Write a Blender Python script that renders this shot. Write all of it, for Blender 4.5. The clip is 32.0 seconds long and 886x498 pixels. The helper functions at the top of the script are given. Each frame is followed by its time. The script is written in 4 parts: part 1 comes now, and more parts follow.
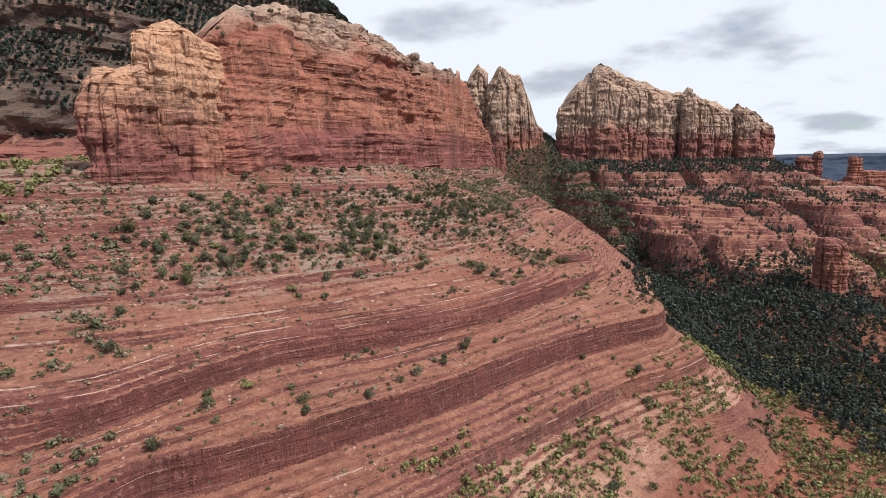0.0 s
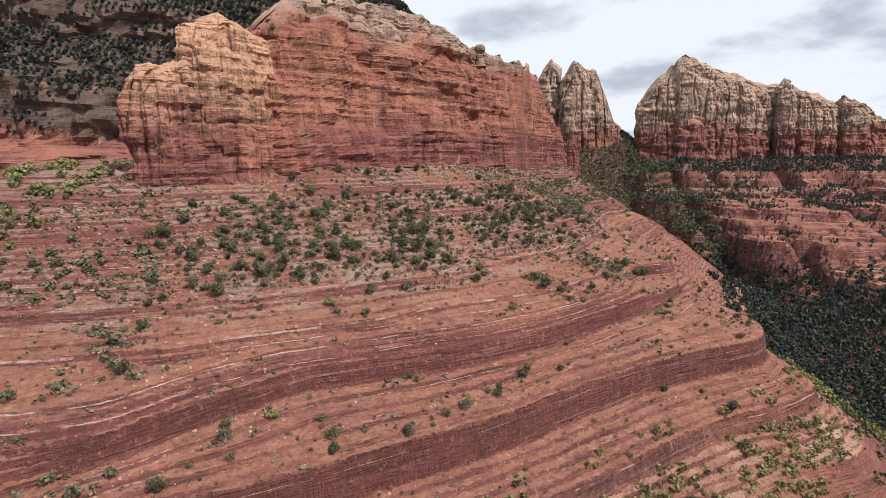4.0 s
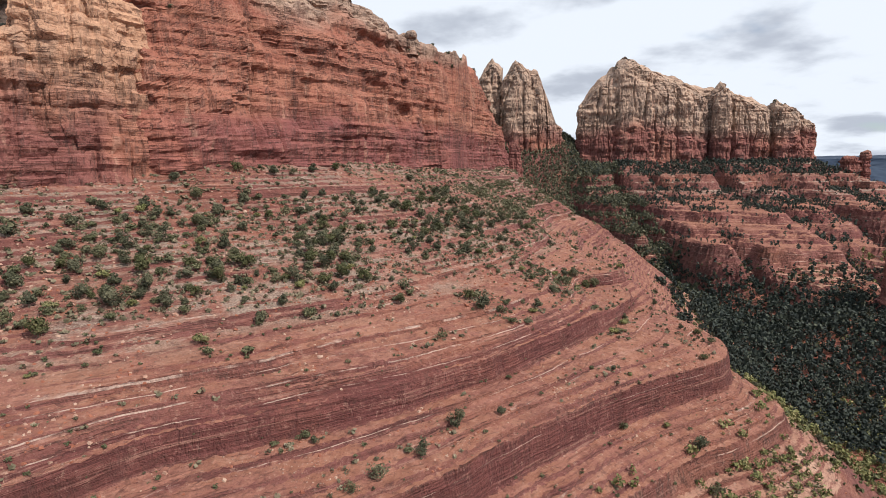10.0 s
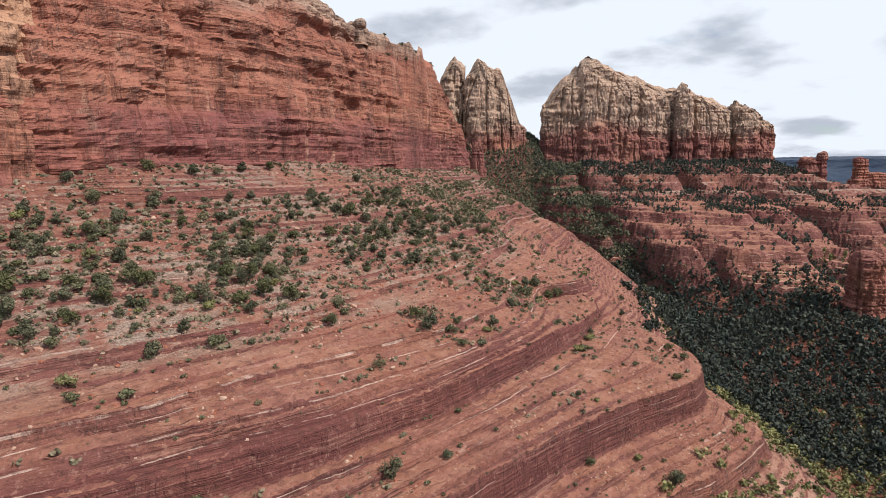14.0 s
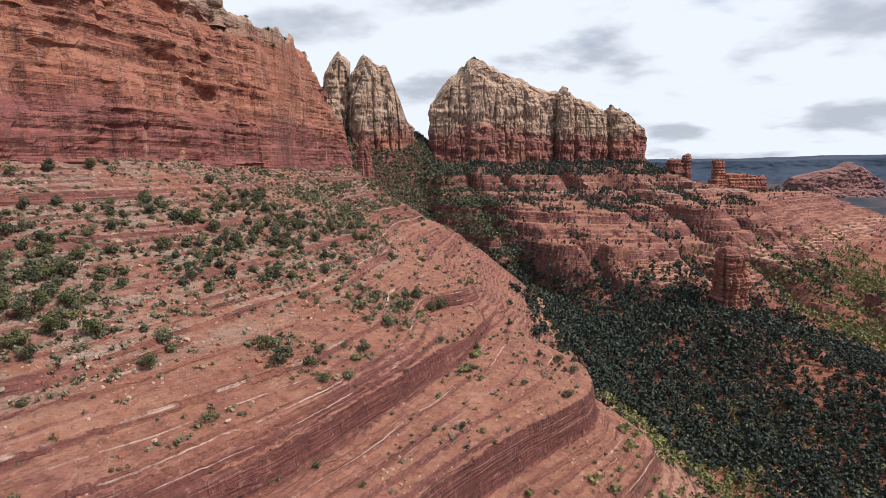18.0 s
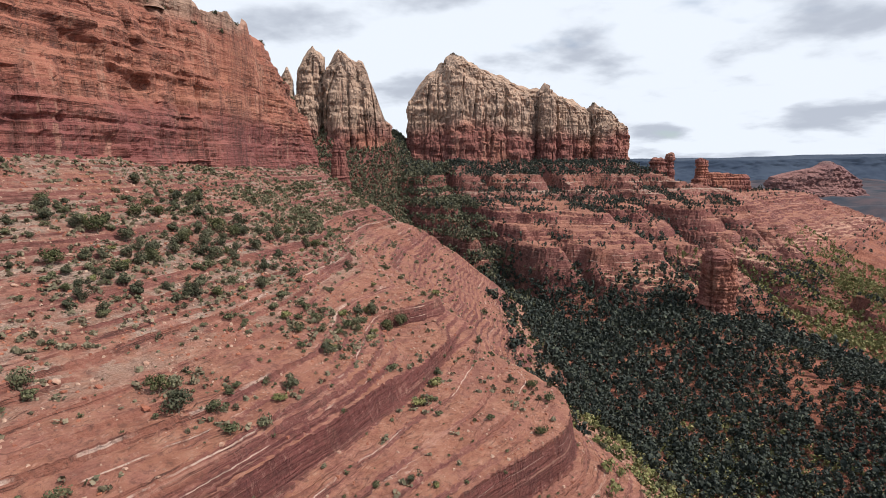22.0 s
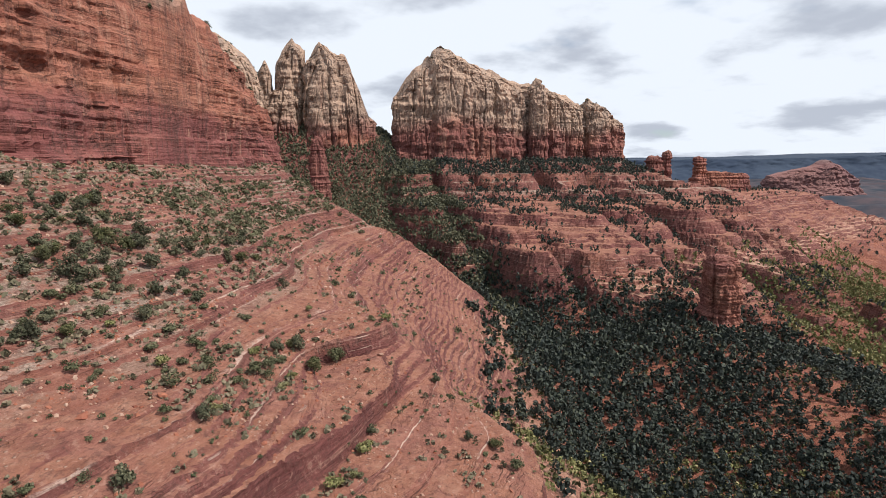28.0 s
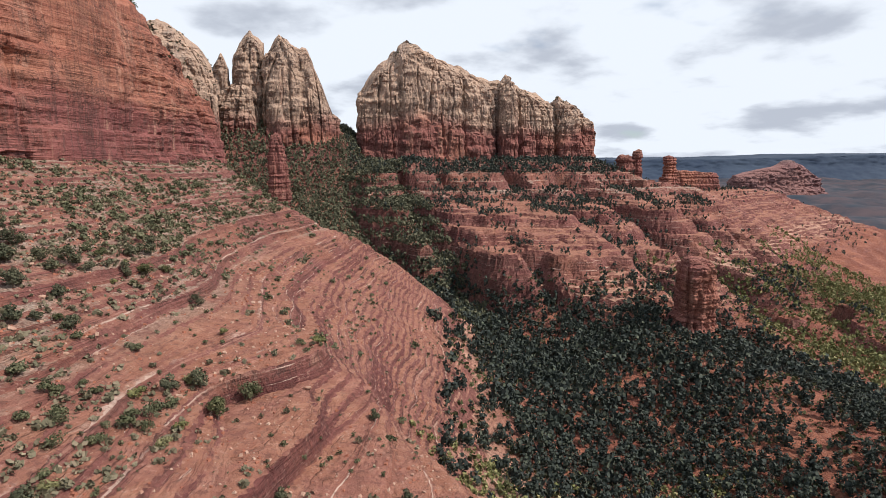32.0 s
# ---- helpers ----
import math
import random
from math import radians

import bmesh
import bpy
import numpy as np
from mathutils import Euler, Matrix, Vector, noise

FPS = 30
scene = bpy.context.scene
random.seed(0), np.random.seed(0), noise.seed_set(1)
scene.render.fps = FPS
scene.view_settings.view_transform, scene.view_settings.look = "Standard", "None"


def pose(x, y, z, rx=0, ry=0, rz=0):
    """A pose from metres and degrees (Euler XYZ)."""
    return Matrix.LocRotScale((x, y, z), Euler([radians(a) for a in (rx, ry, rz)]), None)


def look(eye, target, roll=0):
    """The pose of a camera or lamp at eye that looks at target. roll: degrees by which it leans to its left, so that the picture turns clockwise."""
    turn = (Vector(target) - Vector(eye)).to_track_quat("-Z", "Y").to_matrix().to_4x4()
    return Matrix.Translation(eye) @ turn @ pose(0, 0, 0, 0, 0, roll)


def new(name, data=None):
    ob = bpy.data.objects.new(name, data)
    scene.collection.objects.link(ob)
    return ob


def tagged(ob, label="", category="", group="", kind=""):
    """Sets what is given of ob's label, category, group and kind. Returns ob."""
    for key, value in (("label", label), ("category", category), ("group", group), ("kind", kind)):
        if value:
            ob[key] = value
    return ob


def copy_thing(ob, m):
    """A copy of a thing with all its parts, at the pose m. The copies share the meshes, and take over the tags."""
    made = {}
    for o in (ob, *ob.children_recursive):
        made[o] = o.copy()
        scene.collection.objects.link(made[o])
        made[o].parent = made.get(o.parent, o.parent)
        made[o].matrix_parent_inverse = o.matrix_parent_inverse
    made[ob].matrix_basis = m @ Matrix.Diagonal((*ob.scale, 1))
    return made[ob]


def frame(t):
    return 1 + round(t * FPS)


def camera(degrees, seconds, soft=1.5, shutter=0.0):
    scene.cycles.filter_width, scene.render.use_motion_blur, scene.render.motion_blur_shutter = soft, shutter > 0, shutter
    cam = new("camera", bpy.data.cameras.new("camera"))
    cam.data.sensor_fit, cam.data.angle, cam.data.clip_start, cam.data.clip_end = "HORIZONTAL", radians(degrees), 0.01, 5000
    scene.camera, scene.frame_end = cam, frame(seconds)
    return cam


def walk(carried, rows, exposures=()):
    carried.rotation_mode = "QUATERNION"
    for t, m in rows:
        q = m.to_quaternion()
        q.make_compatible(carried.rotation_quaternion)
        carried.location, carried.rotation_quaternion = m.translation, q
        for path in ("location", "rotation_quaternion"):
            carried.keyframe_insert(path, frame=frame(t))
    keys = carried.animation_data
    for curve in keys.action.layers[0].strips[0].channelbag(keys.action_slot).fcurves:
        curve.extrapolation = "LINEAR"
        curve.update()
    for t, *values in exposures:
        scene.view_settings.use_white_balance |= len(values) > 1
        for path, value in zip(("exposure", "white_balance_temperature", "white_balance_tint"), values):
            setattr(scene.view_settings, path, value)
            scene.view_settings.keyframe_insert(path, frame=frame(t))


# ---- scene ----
# seconds, eye in metres, then yaw to the left of north, pitch and lean in degrees
PATH = [
    (0.0, 0.00, 0.00, 100.00, -0.000, -9.052, -0.002),
    (0.5, 0.30, 2.19, 100.02, 0.808, -9.056, -0.015),
    (1.0, 0.59, 4.37, 100.03, 1.139, -9.090, -0.015),
    (1.5, 0.89, 6.57, 100.04, 1.310, -9.109, -0.001),
    (2.0, 1.20, 8.77, 100.03, 1.557, -9.112, 0.009),
    (2.5, 1.53, 10.97, 100.00, 1.717, -9.119, -0.008),
    (3.0, 1.91, 13.19, 99.94, 1.758, -9.113, -0.047),
    (3.5, 2.36, 15.47, 99.89, 4.613, -9.095, -0.144),
    (4.0, 2.85, 17.77, 99.80, 7.331, -9.055, -0.264),
    (4.5, 3.31, 20.05, 99.66, 10.300, -9.017, -0.361),
    (6.5, 4.64, 28.71, 98.90, 9.166, -8.893, -0.363),
    (7.0, 4.79, 30.90, 98.72, 7.847, -8.809, -0.399),
    (7.5, 4.90, 33.08, 98.55, 7.345, -8.779, -0.392),
    (8.0, 5.07, 35.26, 98.41, 7.152, -8.753, -0.351),
    (8.5, 5.31, 37.41, 98.29, 5.126, -8.760, -0.238),
    (9.0, 5.51, 39.58, 98.14, 2.985, -8.718, -0.218),
    (9.5, 5.78, 41.79, 98.00, 2.186, -8.705, -0.191),
    (10.0, 6.14, 43.99, 97.90, 1.742, -8.689, -0.164),
    (10.5, 6.55, 46.16, 97.86, 1.411, -8.671, -0.156),
    (11.0, 7.03, 48.32, 97.83, 1.252, -8.665, -0.158),
    (11.5, 7.57, 50.41, 97.79, 0.387, -8.668, -0.128),
    (12.0, 8.11, 52.42, 97.74, 0.074, -8.662, -0.117),
    (12.5, 8.67, 54.37, 97.65, -0.094, -8.638, -0.120),
    (13.0, 9.31, 56.35, 97.55, -1.202, -8.634, -0.102),
    (13.5, 10.03, 58.36, 97.46, -1.478, -8.608, -0.093),
    (14.0, 10.80, 60.42, 97.39, -1.642, -8.615, -0.096),
    (14.5, 11.63, 62.48, 97.33, -1.785, -8.611, -0.075),
    (16.5, 15.07, 70.63, 97.18, -3.496, -8.599, 0.016),
    (17.0, 15.88, 72.51, 97.17, -4.753, -8.613, 0.122),
    (17.5, 16.59, 74.35, 97.16, -10.655, -8.558, 0.160),
    (18.0, 17.37, 76.22, 97.14, -12.522, -8.589, 0.167),
    (18.5, 18.31, 78.13, 97.12, -12.984, -8.604, 0.174),
    (19.0, 19.42, 80.07, 97.10, -13.262, -8.637, 0.186),
    (19.5, 20.62, 82.04, 97.01, -13.485, -8.601, 0.179),
    (20.0, 21.86, 84.01, 96.91, -13.617, -8.592, 0.174),
    (20.5, 23.11, 85.99, 96.82, -13.759, -8.579, 0.170),
    (21.0, 24.33, 87.95, 96.75, -13.911, -8.579, 0.168),
    (21.5, 25.58, 89.92, 96.70, -14.001, -8.593, 0.167),
    (22.0, 26.86, 91.88, 96.63, -14.087, -8.628, 0.151),
    (22.5, 28.17, 93.83, 96.57, -14.114, -8.643, 0.117),
    (23.0, 29.46, 95.76, 96.49, -14.189, -8.650, 0.106),
    (23.5, 30.74, 97.68, 96.38, -14.259, -8.667, 0.107),
    (24.0, 32.00, 99.59, 96.29, -14.288, -8.672, 0.104),
    (24.5, 33.25, 101.48, 96.22, -14.314, -8.665, 0.089),
    (25.0, 34.48, 103.35, 96.16, -14.345, -8.642, 0.095),
    (25.5, 35.71, 105.20, 96.12, -14.368, -8.667, 0.109),
    (27.5, 40.76, 112.68, 96.01, -14.426, -8.690, 0.109),
    (28.0, 41.96, 114.59, 95.96, -14.466, -8.694, 0.103),
    (28.5, 43.12, 116.49, 95.90, -14.529, -8.723, 0.098),
    (29.0, 44.25, 118.38, 95.82, -14.599, -8.736, 0.102),
    (29.5, 45.44, 120.26, 95.71, -14.599, -8.733, 0.107),
    (30.0, 46.66, 122.14, 95.55, -14.621, -8.720, 0.113),
    (30.5, 47.90, 124.05, 95.39, -14.648, -8.728, 0.134),
    (31.0, 49.12, 126.00, 95.27, -16.313, -8.708, 0.188),
    (31.5, 50.30, 128.00, 95.17, -16.899, -8.723, 0.212),
    (32.0, 51.43, 130.00, 95.08, -17.245, -8.718, 0.205),
]


def aim(x, y, z, yaw, pitch, lean):
    return pose(x, y, z, 90 + pitch, 0, yaw) @ pose(0, 0, 0, 0, 0, lean)


cam = camera(76.93, 32.0, soft=0.8)
walk(cam, [(t, aim(*row)) for t, *row in PATH])

# ---- light ----
SUN = Vector((0.55, -0.38, 0.78)).normalized()
world = bpy.data.worlds.new("sky")
scene.world = world
world.use_nodes = True
wn, wl = world.node_tree.nodes, world.node_tree.links
wn.clear()
w_out = wn.new("ShaderNodeOutputWorld")
w_bg = wn.new("ShaderNodeBackground")
w_sky = wn.new("ShaderNodeTexSky")
w_sky.sky_type = "NISHITA"
w_sky.sun_disc = False
w_sky.sun_elevation = math.asin(SUN.z)
w_sky.sun_rotation = math.atan2(SUN.x, SUN.y)
w_sky.altitude = 1400
w_gain = wn.new("ShaderNodeMix")
w_gain.data_type, w_gain.blend_type = "RGBA", "MULTIPLY"
w_gain.inputs["Factor"].default_value = 1.0
w_gain.inputs["B"].default_value = (0.1, 0.1, 0.1, 1)
wl.new(w_sky.outputs[0], w_gain.inputs["A"])
# clouds: a flat layer seen in perspective, so they shrink towards the horizon
w_co = wn.new("ShaderNodeTexCoord")
w_sep = wn.new("ShaderNodeSeparateXYZ")
wl.new(w_co.outputs["Generated"], w_sep.inputs[0])
w_h = wn.new("ShaderNodeMath")
w_h.operation = "MAXIMUM"
w_h.inputs[1].default_value = 0.0
wl.new(w_sep.outputs["Z"], w_h.inputs[0])
w_add = wn.new("ShaderNodeMath")
w_add.operation = "ADD"
w_add.inputs[1].default_value = 0.22
wl.new(w_h.outputs[0], w_add.inputs[0])
w_div = wn.new("ShaderNodeVectorMath")
w_div.operation = "DIVIDE"
w_cmb = wn.new("ShaderNodeCombineXYZ")
for axis in "XYZ":
    wl.new(w_add.outputs[0], w_cmb.inputs[axis])
wl.new(w_co.outputs["Generated"], w_div.inputs[0])
wl.new(w_cmb.outputs[0], w_div.inputs[1])


def cloud_noise(scale, detail, offset, low, high):
    shift = wn.new("ShaderNodeMapping")
    shift.inputs["Location"].default_value = offset
    shift.inputs["Scale"].default_value = (1, 1, 0.35)
    wl.new(w_div.outputs[0], shift.inputs[0])
    tex = wn.new("ShaderNodeTexNoise")
    tex.inputs["Scale"].default_value = scale
    tex.inputs["Detail"].default_value = detail
    tex.inputs["Roughness"].default_value = 0.5
    wl.new(shift.outputs[0], tex.inputs["Vector"])
    span = wn.new("ShaderNodeMapRange")
    span.interpolation_type = "SMOOTHSTEP"
    span.inputs["From Min"].default_value = low
    span.inputs["From Max"].default_value = high
    wl.new(tex.outputs["Fac"], span.inputs["Value"])
    return span.outputs["Result"]


cover = cloud_noise(1.2, 5.0, (3.1, 1.7, 0.0), 0.24, 0.36)
shade = cloud_noise(1.7, 6.0, (5.3, 2.2, 4.0), 0.50, 0.66)
w_cloud = wn.new("ShaderNodeMix")
w_cloud.data_type = "RGBA"
w_cloud.inputs["A"].default_value = (0.84, 0.90, 0.99, 1)
w_cloud.inputs["B"].default_value = (0.50, 0.545, 0.635, 1)
wl.new(shade, w_cloud.inputs["Factor"])
w_mix = wn.new("ShaderNodeMix")
w_mix.data_type = "RGBA"
wl.new(cover, w_mix.inputs["Factor"])
wl.new(w_gain.outputs["Result"], w_mix.inputs["A"])
wl.new(w_cloud.outputs["Result"], w_mix.inputs["B"])
# dimmer towards the unseen zenith, to weaken the fill light from above
w_dim = wn.new("ShaderNodeMapRange")
w_dim.inputs["From Min"].default_value, w_dim.inputs["From Max"].default_value = 0.30, 0.75
w_dim.inputs["To Min"].default_value, w_dim.inputs["To Max"].default_value = 1.0, 0.66
wl.new(w_sep.outputs["Z"], w_dim.inputs["Value"])
wl.new(w_dim.outputs["Result"], w_bg.inputs["Strength"])
wl.new(w_mix.outputs["Result"], w_bg.inputs["Color"])
wl.new(w_bg.outputs[0], w_out.inputs[0])

sun = new("sun", bpy.data.lights.new("sun", "SUN"))
sun.data.energy = 4.8
sun.data.angle = radians(1.2)
sun.data.color = (1.0, 0.89, 0.79)
sun.matrix_world = look(SUN * 500, (0, 0, 0))
scene.view_settings.exposure = 0.05


# ---- materials ----
class Nodes:
    """A small hand for wiring a material."""

    def __init__(self, name):
        self.mat = bpy.data.materials.new(name)
        self.mat.use_nodes = True
        self.tree = self.mat.node_tree
        self.bsdf = self.tree.nodes["Principled BSDF"]
        self.bsdf.inputs["Specular IOR Level"].default_value = 0.25

    def put(self, kind, **values):
        node = self.tree.nodes.new("ShaderNode" + kind)
        for key, value in values.items():
            node.inputs[key.replace("_", " ")].default_value = value
        return node

    def link(self, a, b):
        self.tree.links.new(a, b)

    def place(self):
        return self.put("NewGeometry")

    def scaled(self, vector, scale):
        node = self.put("Mapping")
        node.inputs["Scale"].default_value = scale
        self.link(vector, node.inputs[0])
        return node.outputs[0]

    def noise(self, vector, scale, detail=4.0, rough=0.55):
        node = self.put("TexNoise", Scale=scale, Detail=detail, Roughness=rough)
        self.link(vector, node.inputs["Vector"])
        return node.outputs["Fac"]

    def span(self, value, low, high, to_low=0.0, to_high=1.0, smooth=True):
        node = self.put("MapRange", From_Min=low, From_Max=high, To_Min=to_low, To_Max=to_high)
        node.interpolation_type = "SMOOTHSTEP" if smooth else "LINEAR"
        self.link(value, node.inputs["Value"])
        return node.outputs["Result"]

    def math(self, op, a, b=0.0):
        node = self.tree.nodes.new("ShaderNodeMath")
        node.operation = op
        for slot, value in ((0, a), (1, b)):
            if isinstance(value, (int, float)):
                node.inputs[slot].default_value = value
            else:
                self.link(value, node.inputs[slot])
        return node.outputs[0]

    def mix(self, factor, a, b, blend="MIX"):
        node = self.tree.nodes.new("ShaderNodeMix")
        node.data_type, node.blend_type = "RGBA", blend
        for slot, value in (("Factor", factor), ("A", a), ("B", b)):
            if isinstance(value, (int, float)):
                node.inputs[slot].default_value = value
            elif isinstance(value, tuple):
                node.inputs[slot].default_value = (*value, 1)
            else:
                self.link(value, node.inputs[slot])
        return node.outputs["Result"]

    def ramp(self, value, stops):
        node = self.tree.nodes.new("ShaderNodeValToRGB")
        ramp = node.color_ramp
        while len(ramp.elements) < len(stops):
            ramp.elements.new(0.5)
        for element, (place, colour) in zip(ramp.elements, stops):
            element.position, element.color = place, (*colour, 1)
        self.link(value, node.inputs[0])
        return node.outputs[0]

    def done(self, colour, height, strength, distance, rough=0.92):
        self.link(colour, self.bsdf.inputs["Base Color"])
        self.bsdf.inputs["Roughness"].default_value = rough
        bump = self.put("Bump", Strength=strength, Distance=distance)
        self.link(height, bump.inputs["Height"])
        self.link(bump.outputs[0], self.bsdf.inputs["Normal"])
        return self.mat


def sandstone(name, cream_from=1e4, cream_to=1.1e4, soil=False, coarse=1.0, stain=0.5, white_lines=(), foot=None, pale=1.0, tint=(1.0, 1.0, 1.0), haze_wash=None, parting_depth=0.75, bedding=1.0, upright=0.0):
    """Layered red sandstone: beds by height, desert varnish in streaks, cream beds above a level, soil on the flats."""
    n = Nodes(name)
    geo = n.place()
    pos = geo.outputs["Position"]
    sep = n.put("SeparateXYZ")
    n.link(pos, sep.inputs[0])
    z = sep.outputs["Z"]
    warp = n.noise(pos, 0.03 / coarse, 3)
    beds = n.noise(n.scaled(pos, (0.012 / coarse, 0.012 / coarse, 0.55 / coarse)), 1.0, 6, 0.62)
    fine = n.noise(n.scaled(pos, (0.17 / coarse, 0.17 / coarse, 2.6 / coarse)), 1.0, 5, 0.62)
    blotch = n.noise(pos, 0.055 / coarse, 5, 0.6)
    grain = n.noise(pos, 1.4 / coarse, 6, 0.65)
    red = n.ramp(beds, [(0.30, (0.18, 0.070, 0.060)), (0.44, (0.25, 0.098, 0.082)), (0.54, (0.29, 0.122, 0.100)), (0.63, (0.225, 0.087, 0.068)), (0.74, (0.33, 0.165, 0.125))])
    red = n.mix(n.span(fine, 0.35, 0.7), n.mix(0.35, red, (0.15, 0.056, 0.045)), red)
    red = n.mix(n.span(blotch, 0.45, 0.72, 0, 0.45), red, (0.36, 0.165, 0.115))
    parting = n.noise(n.scaled(pos, (0.035 / coarse, 0.035 / coarse, 1.5 / coarse)), 1.0, 3, 0.6)
    line = n.span(n.math("ABSOLUTE", n.math("SUBTRACT", parting, 0.5)), 0.03, 0.008)
    patchy = n.span(n.noise(pos, 0.08 / coarse, 3), 0.40, 0.62)
    broad = n.noise(pos, 0.021 / coarse, 5, 0.62)
    red = n.mix(n.span(broad, 0.50, 0.64, 0, 0.55), red, (0.40, 0.175, 0.105))
    red = n.mix(n.span(broad, 0.46, 0.34, 0, 0.5), red, (0.165, 0.062, 0.056))
    if foot:
        # the upper beds are sandier and more orange than the dark shaly beds at the foot
        lift = n.math("ADD", z, n.span(warp, 0.3, 0.7, -4, 4, False))
        sandy = n.mix(n.span(beds, 0.36, 0.62), (0.31, 0.118, 0.070), (0.43, 0.200, 0.120))
        red = n.mix(n.span(lift, foot[0], foot[1], 0, 0.62), n.mix(1.0, red, (0.95, 0.86, 0.92), "MULTIPLY"), sandy)
    level = n.math("ADD", z, n.span(warp, 0.25, 0.75, -9 * coarse ** 0.3, 9 * coarse ** 0.3, False))
    cream = n.ramp(beds, [(0.30, (0.33, 0.235, 0.170)), (0.48, (0.42, 0.305, 0.222)), (0.60, (0.375, 0.265, 0.192)), (0.72, (0.46, 0.345, 0.255))])
    cream = n.mix(1 - bedding, cream, (0.405, 0.300, 0.222))
    cream = n.mix(n.span(blotch, 0.42, 0.66, 0, 0.45), cream, (0.30, 0.215, 0.160))
    grey = n.noise(n.scaled(pos, (1, 1, 0.45)), 0.10 / coarse, 5, 0.7)
    cream = n.mix(n.span(grey, 0.50, 0.64, 0, 0.45), cream, (0.215, 0.185, 0.160))
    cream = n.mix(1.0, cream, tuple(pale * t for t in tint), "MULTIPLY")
    colour = n.mix(n.span(level, cream_from, cream_to), red, cream)
    colour = n.mix(n.math("MULTIPLY", n.math("MULTIPLY", line, patchy), parting_depth), colour, (0.07, 0.034, 0.028))
    speck = n.noise(pos, 3.2 / coarse, 4, 0.7)
    colour = n.mix(n.span(speck, 0.44, 0.34, 0, 0.55), colour, (0.09, 0.042, 0.034))
    colour = n.mix(n.span(speck, 0.57, 0.68, 0, 0.5), colour, (0.42, 0.26, 0.20))
    joints = n.put("TexVoronoi", Scale=1.0)
    joints.feature = "DISTANCE_TO_EDGE"
    shaken = n.put("VectorMath")
    shaken.operation = "ADD"
    n.link(n.scaled(pos, (0.22 / coarse, 0.22 / coarse, 0.62 / coarse)), shaken.inputs[0])
    stir = n.put("TexNoise", Scale=0.5 / coarse, Detail=3.0)
    n.link(pos, stir.inputs["Vector"])
    n.link(stir.outputs["Color"], shaken.inputs[1])
    n.link(shaken.outputs[0], joints.inputs["Vector"])
    split = n.math("MULTIPLY", n.span(joints.outputs["Distance"], 0.055, 0.012), n.span(n.noise(pos, 0.11 / coarse, 3), 0.44, 0.60))
    # varnish running down steep faces
    streak = n.noise(n.scaled(pos, (0.32 / coarse, 0.32 / coarse, 0.018 / coarse)), 1.0, 5, 0.65)
    nsep = n.put("SeparateXYZ")
    n.link(geo.outputs["Normal"], nsep.inputs[0])
    steep = n.span(nsep.outputs["Z"], 0.65, 0.25)
    colour = n.mix(n.math("MULTIPLY", n.span(streak, 0.52, 0.66, 0, stain), steep), colour, (0.095, 0.042, 0.036))
    colour = n.mix(n.math("MULTIPLY", n.span(streak, 0.44, 0.34, 0, 0.55), steep), colour, (0.46, 0.27, 0.19))
    colour = n.mix(n.math("MULTIPLY", n.math("MULTIPLY", split, steep), 0.7), colour, (0.065, 0.030, 0.026))
    height = n.math("ADD", n.math("MULTIPLY", fine, 0.8 * bedding), n.math("ADD", n.math("MULTIPLY", grain, 0.5), n.math("MULTIPLY", beds, 0.8 * bedding)))
    if upright:
        joint = n.noise(n.scaled(pos, (0.16 / coarse, 0.16 / coarse, 0.022 / coarse)), 1.0, 5, 0.68)
        gap = n.math("MULTIPLY", n.span(n.math("ABSOLUTE", n.math("SUBTRACT", joint, 0.5)), 0.036, 0.008), steep)
        colour = n.mix(n.math("MULTIPLY", gap, 0.8 * upright), colour, (0.080, 0.056, 0.048))
        height = n.math("ADD", height, n.math("MULTIPLY", n.math("SUBTRACT", joint, n.math("MULTIPLY", gap, 0.25)), 1.6 * upright))
    height = n.math("SUBTRACT", height, n.math("MULTIPLY", n.math("MULTIPLY", line, patchy), 0.5))
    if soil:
        # treads lighter than risers: dust, plus open skylight painted into the colour
        lit_dust = n.ramp(n.noise(pos, 0.22, 6, 0.65), [(0.3, (0.225, 0.094, 0.068)), (0.5, (0.300, 0.132, 0.094)), (0.7, (0.385, 0.190, 0.134))])
        lit_dust = n.mix(n.span(fine, 0.50, 0.42, 0, 0.30), lit_dust, (0.14, 0.056, 0.044))
        lit_dust = n.mix(n.span(speck, 0.62, 0.70, 0, 0.5), lit_dust, (0.42, 0.27, 0.21))
        # risers darkened in the colour for the shade on steep faces
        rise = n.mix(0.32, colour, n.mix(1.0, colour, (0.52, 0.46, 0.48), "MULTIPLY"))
        # two bands of darker rock, deepened further for the shade on them
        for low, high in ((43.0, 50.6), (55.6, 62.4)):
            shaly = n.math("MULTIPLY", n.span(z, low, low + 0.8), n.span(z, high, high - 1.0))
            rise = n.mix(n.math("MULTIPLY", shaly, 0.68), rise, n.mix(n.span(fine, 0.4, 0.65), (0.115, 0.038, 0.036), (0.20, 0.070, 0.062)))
        colour = n.mix(n.span(nsep.outputs["Z"], 0.74, 0.90), rise, lit_dust)
        for low, tall in white_lines:
            at = n.math("ADD", z, n.span(warp, 0.3, 0.7, -0.25, 0.25, False))
            near = n.span(n.math("ABSOLUTE", n.math("SUBTRACT", at, low)), tall, tall * 0.6)
            broken = n.span(n.noise(n.scaled(pos, (1, 1, 0.2)), 0.08, 6, 0.72), 0.46, 0.57)
            colour = n.mix(n.math("MULTIPLY", n.math("MULTIPLY", near, broken), n.span(nsep.outputs["Z"], 0.992, 0.95)), colour, (0.53, 0.39, 0.31))
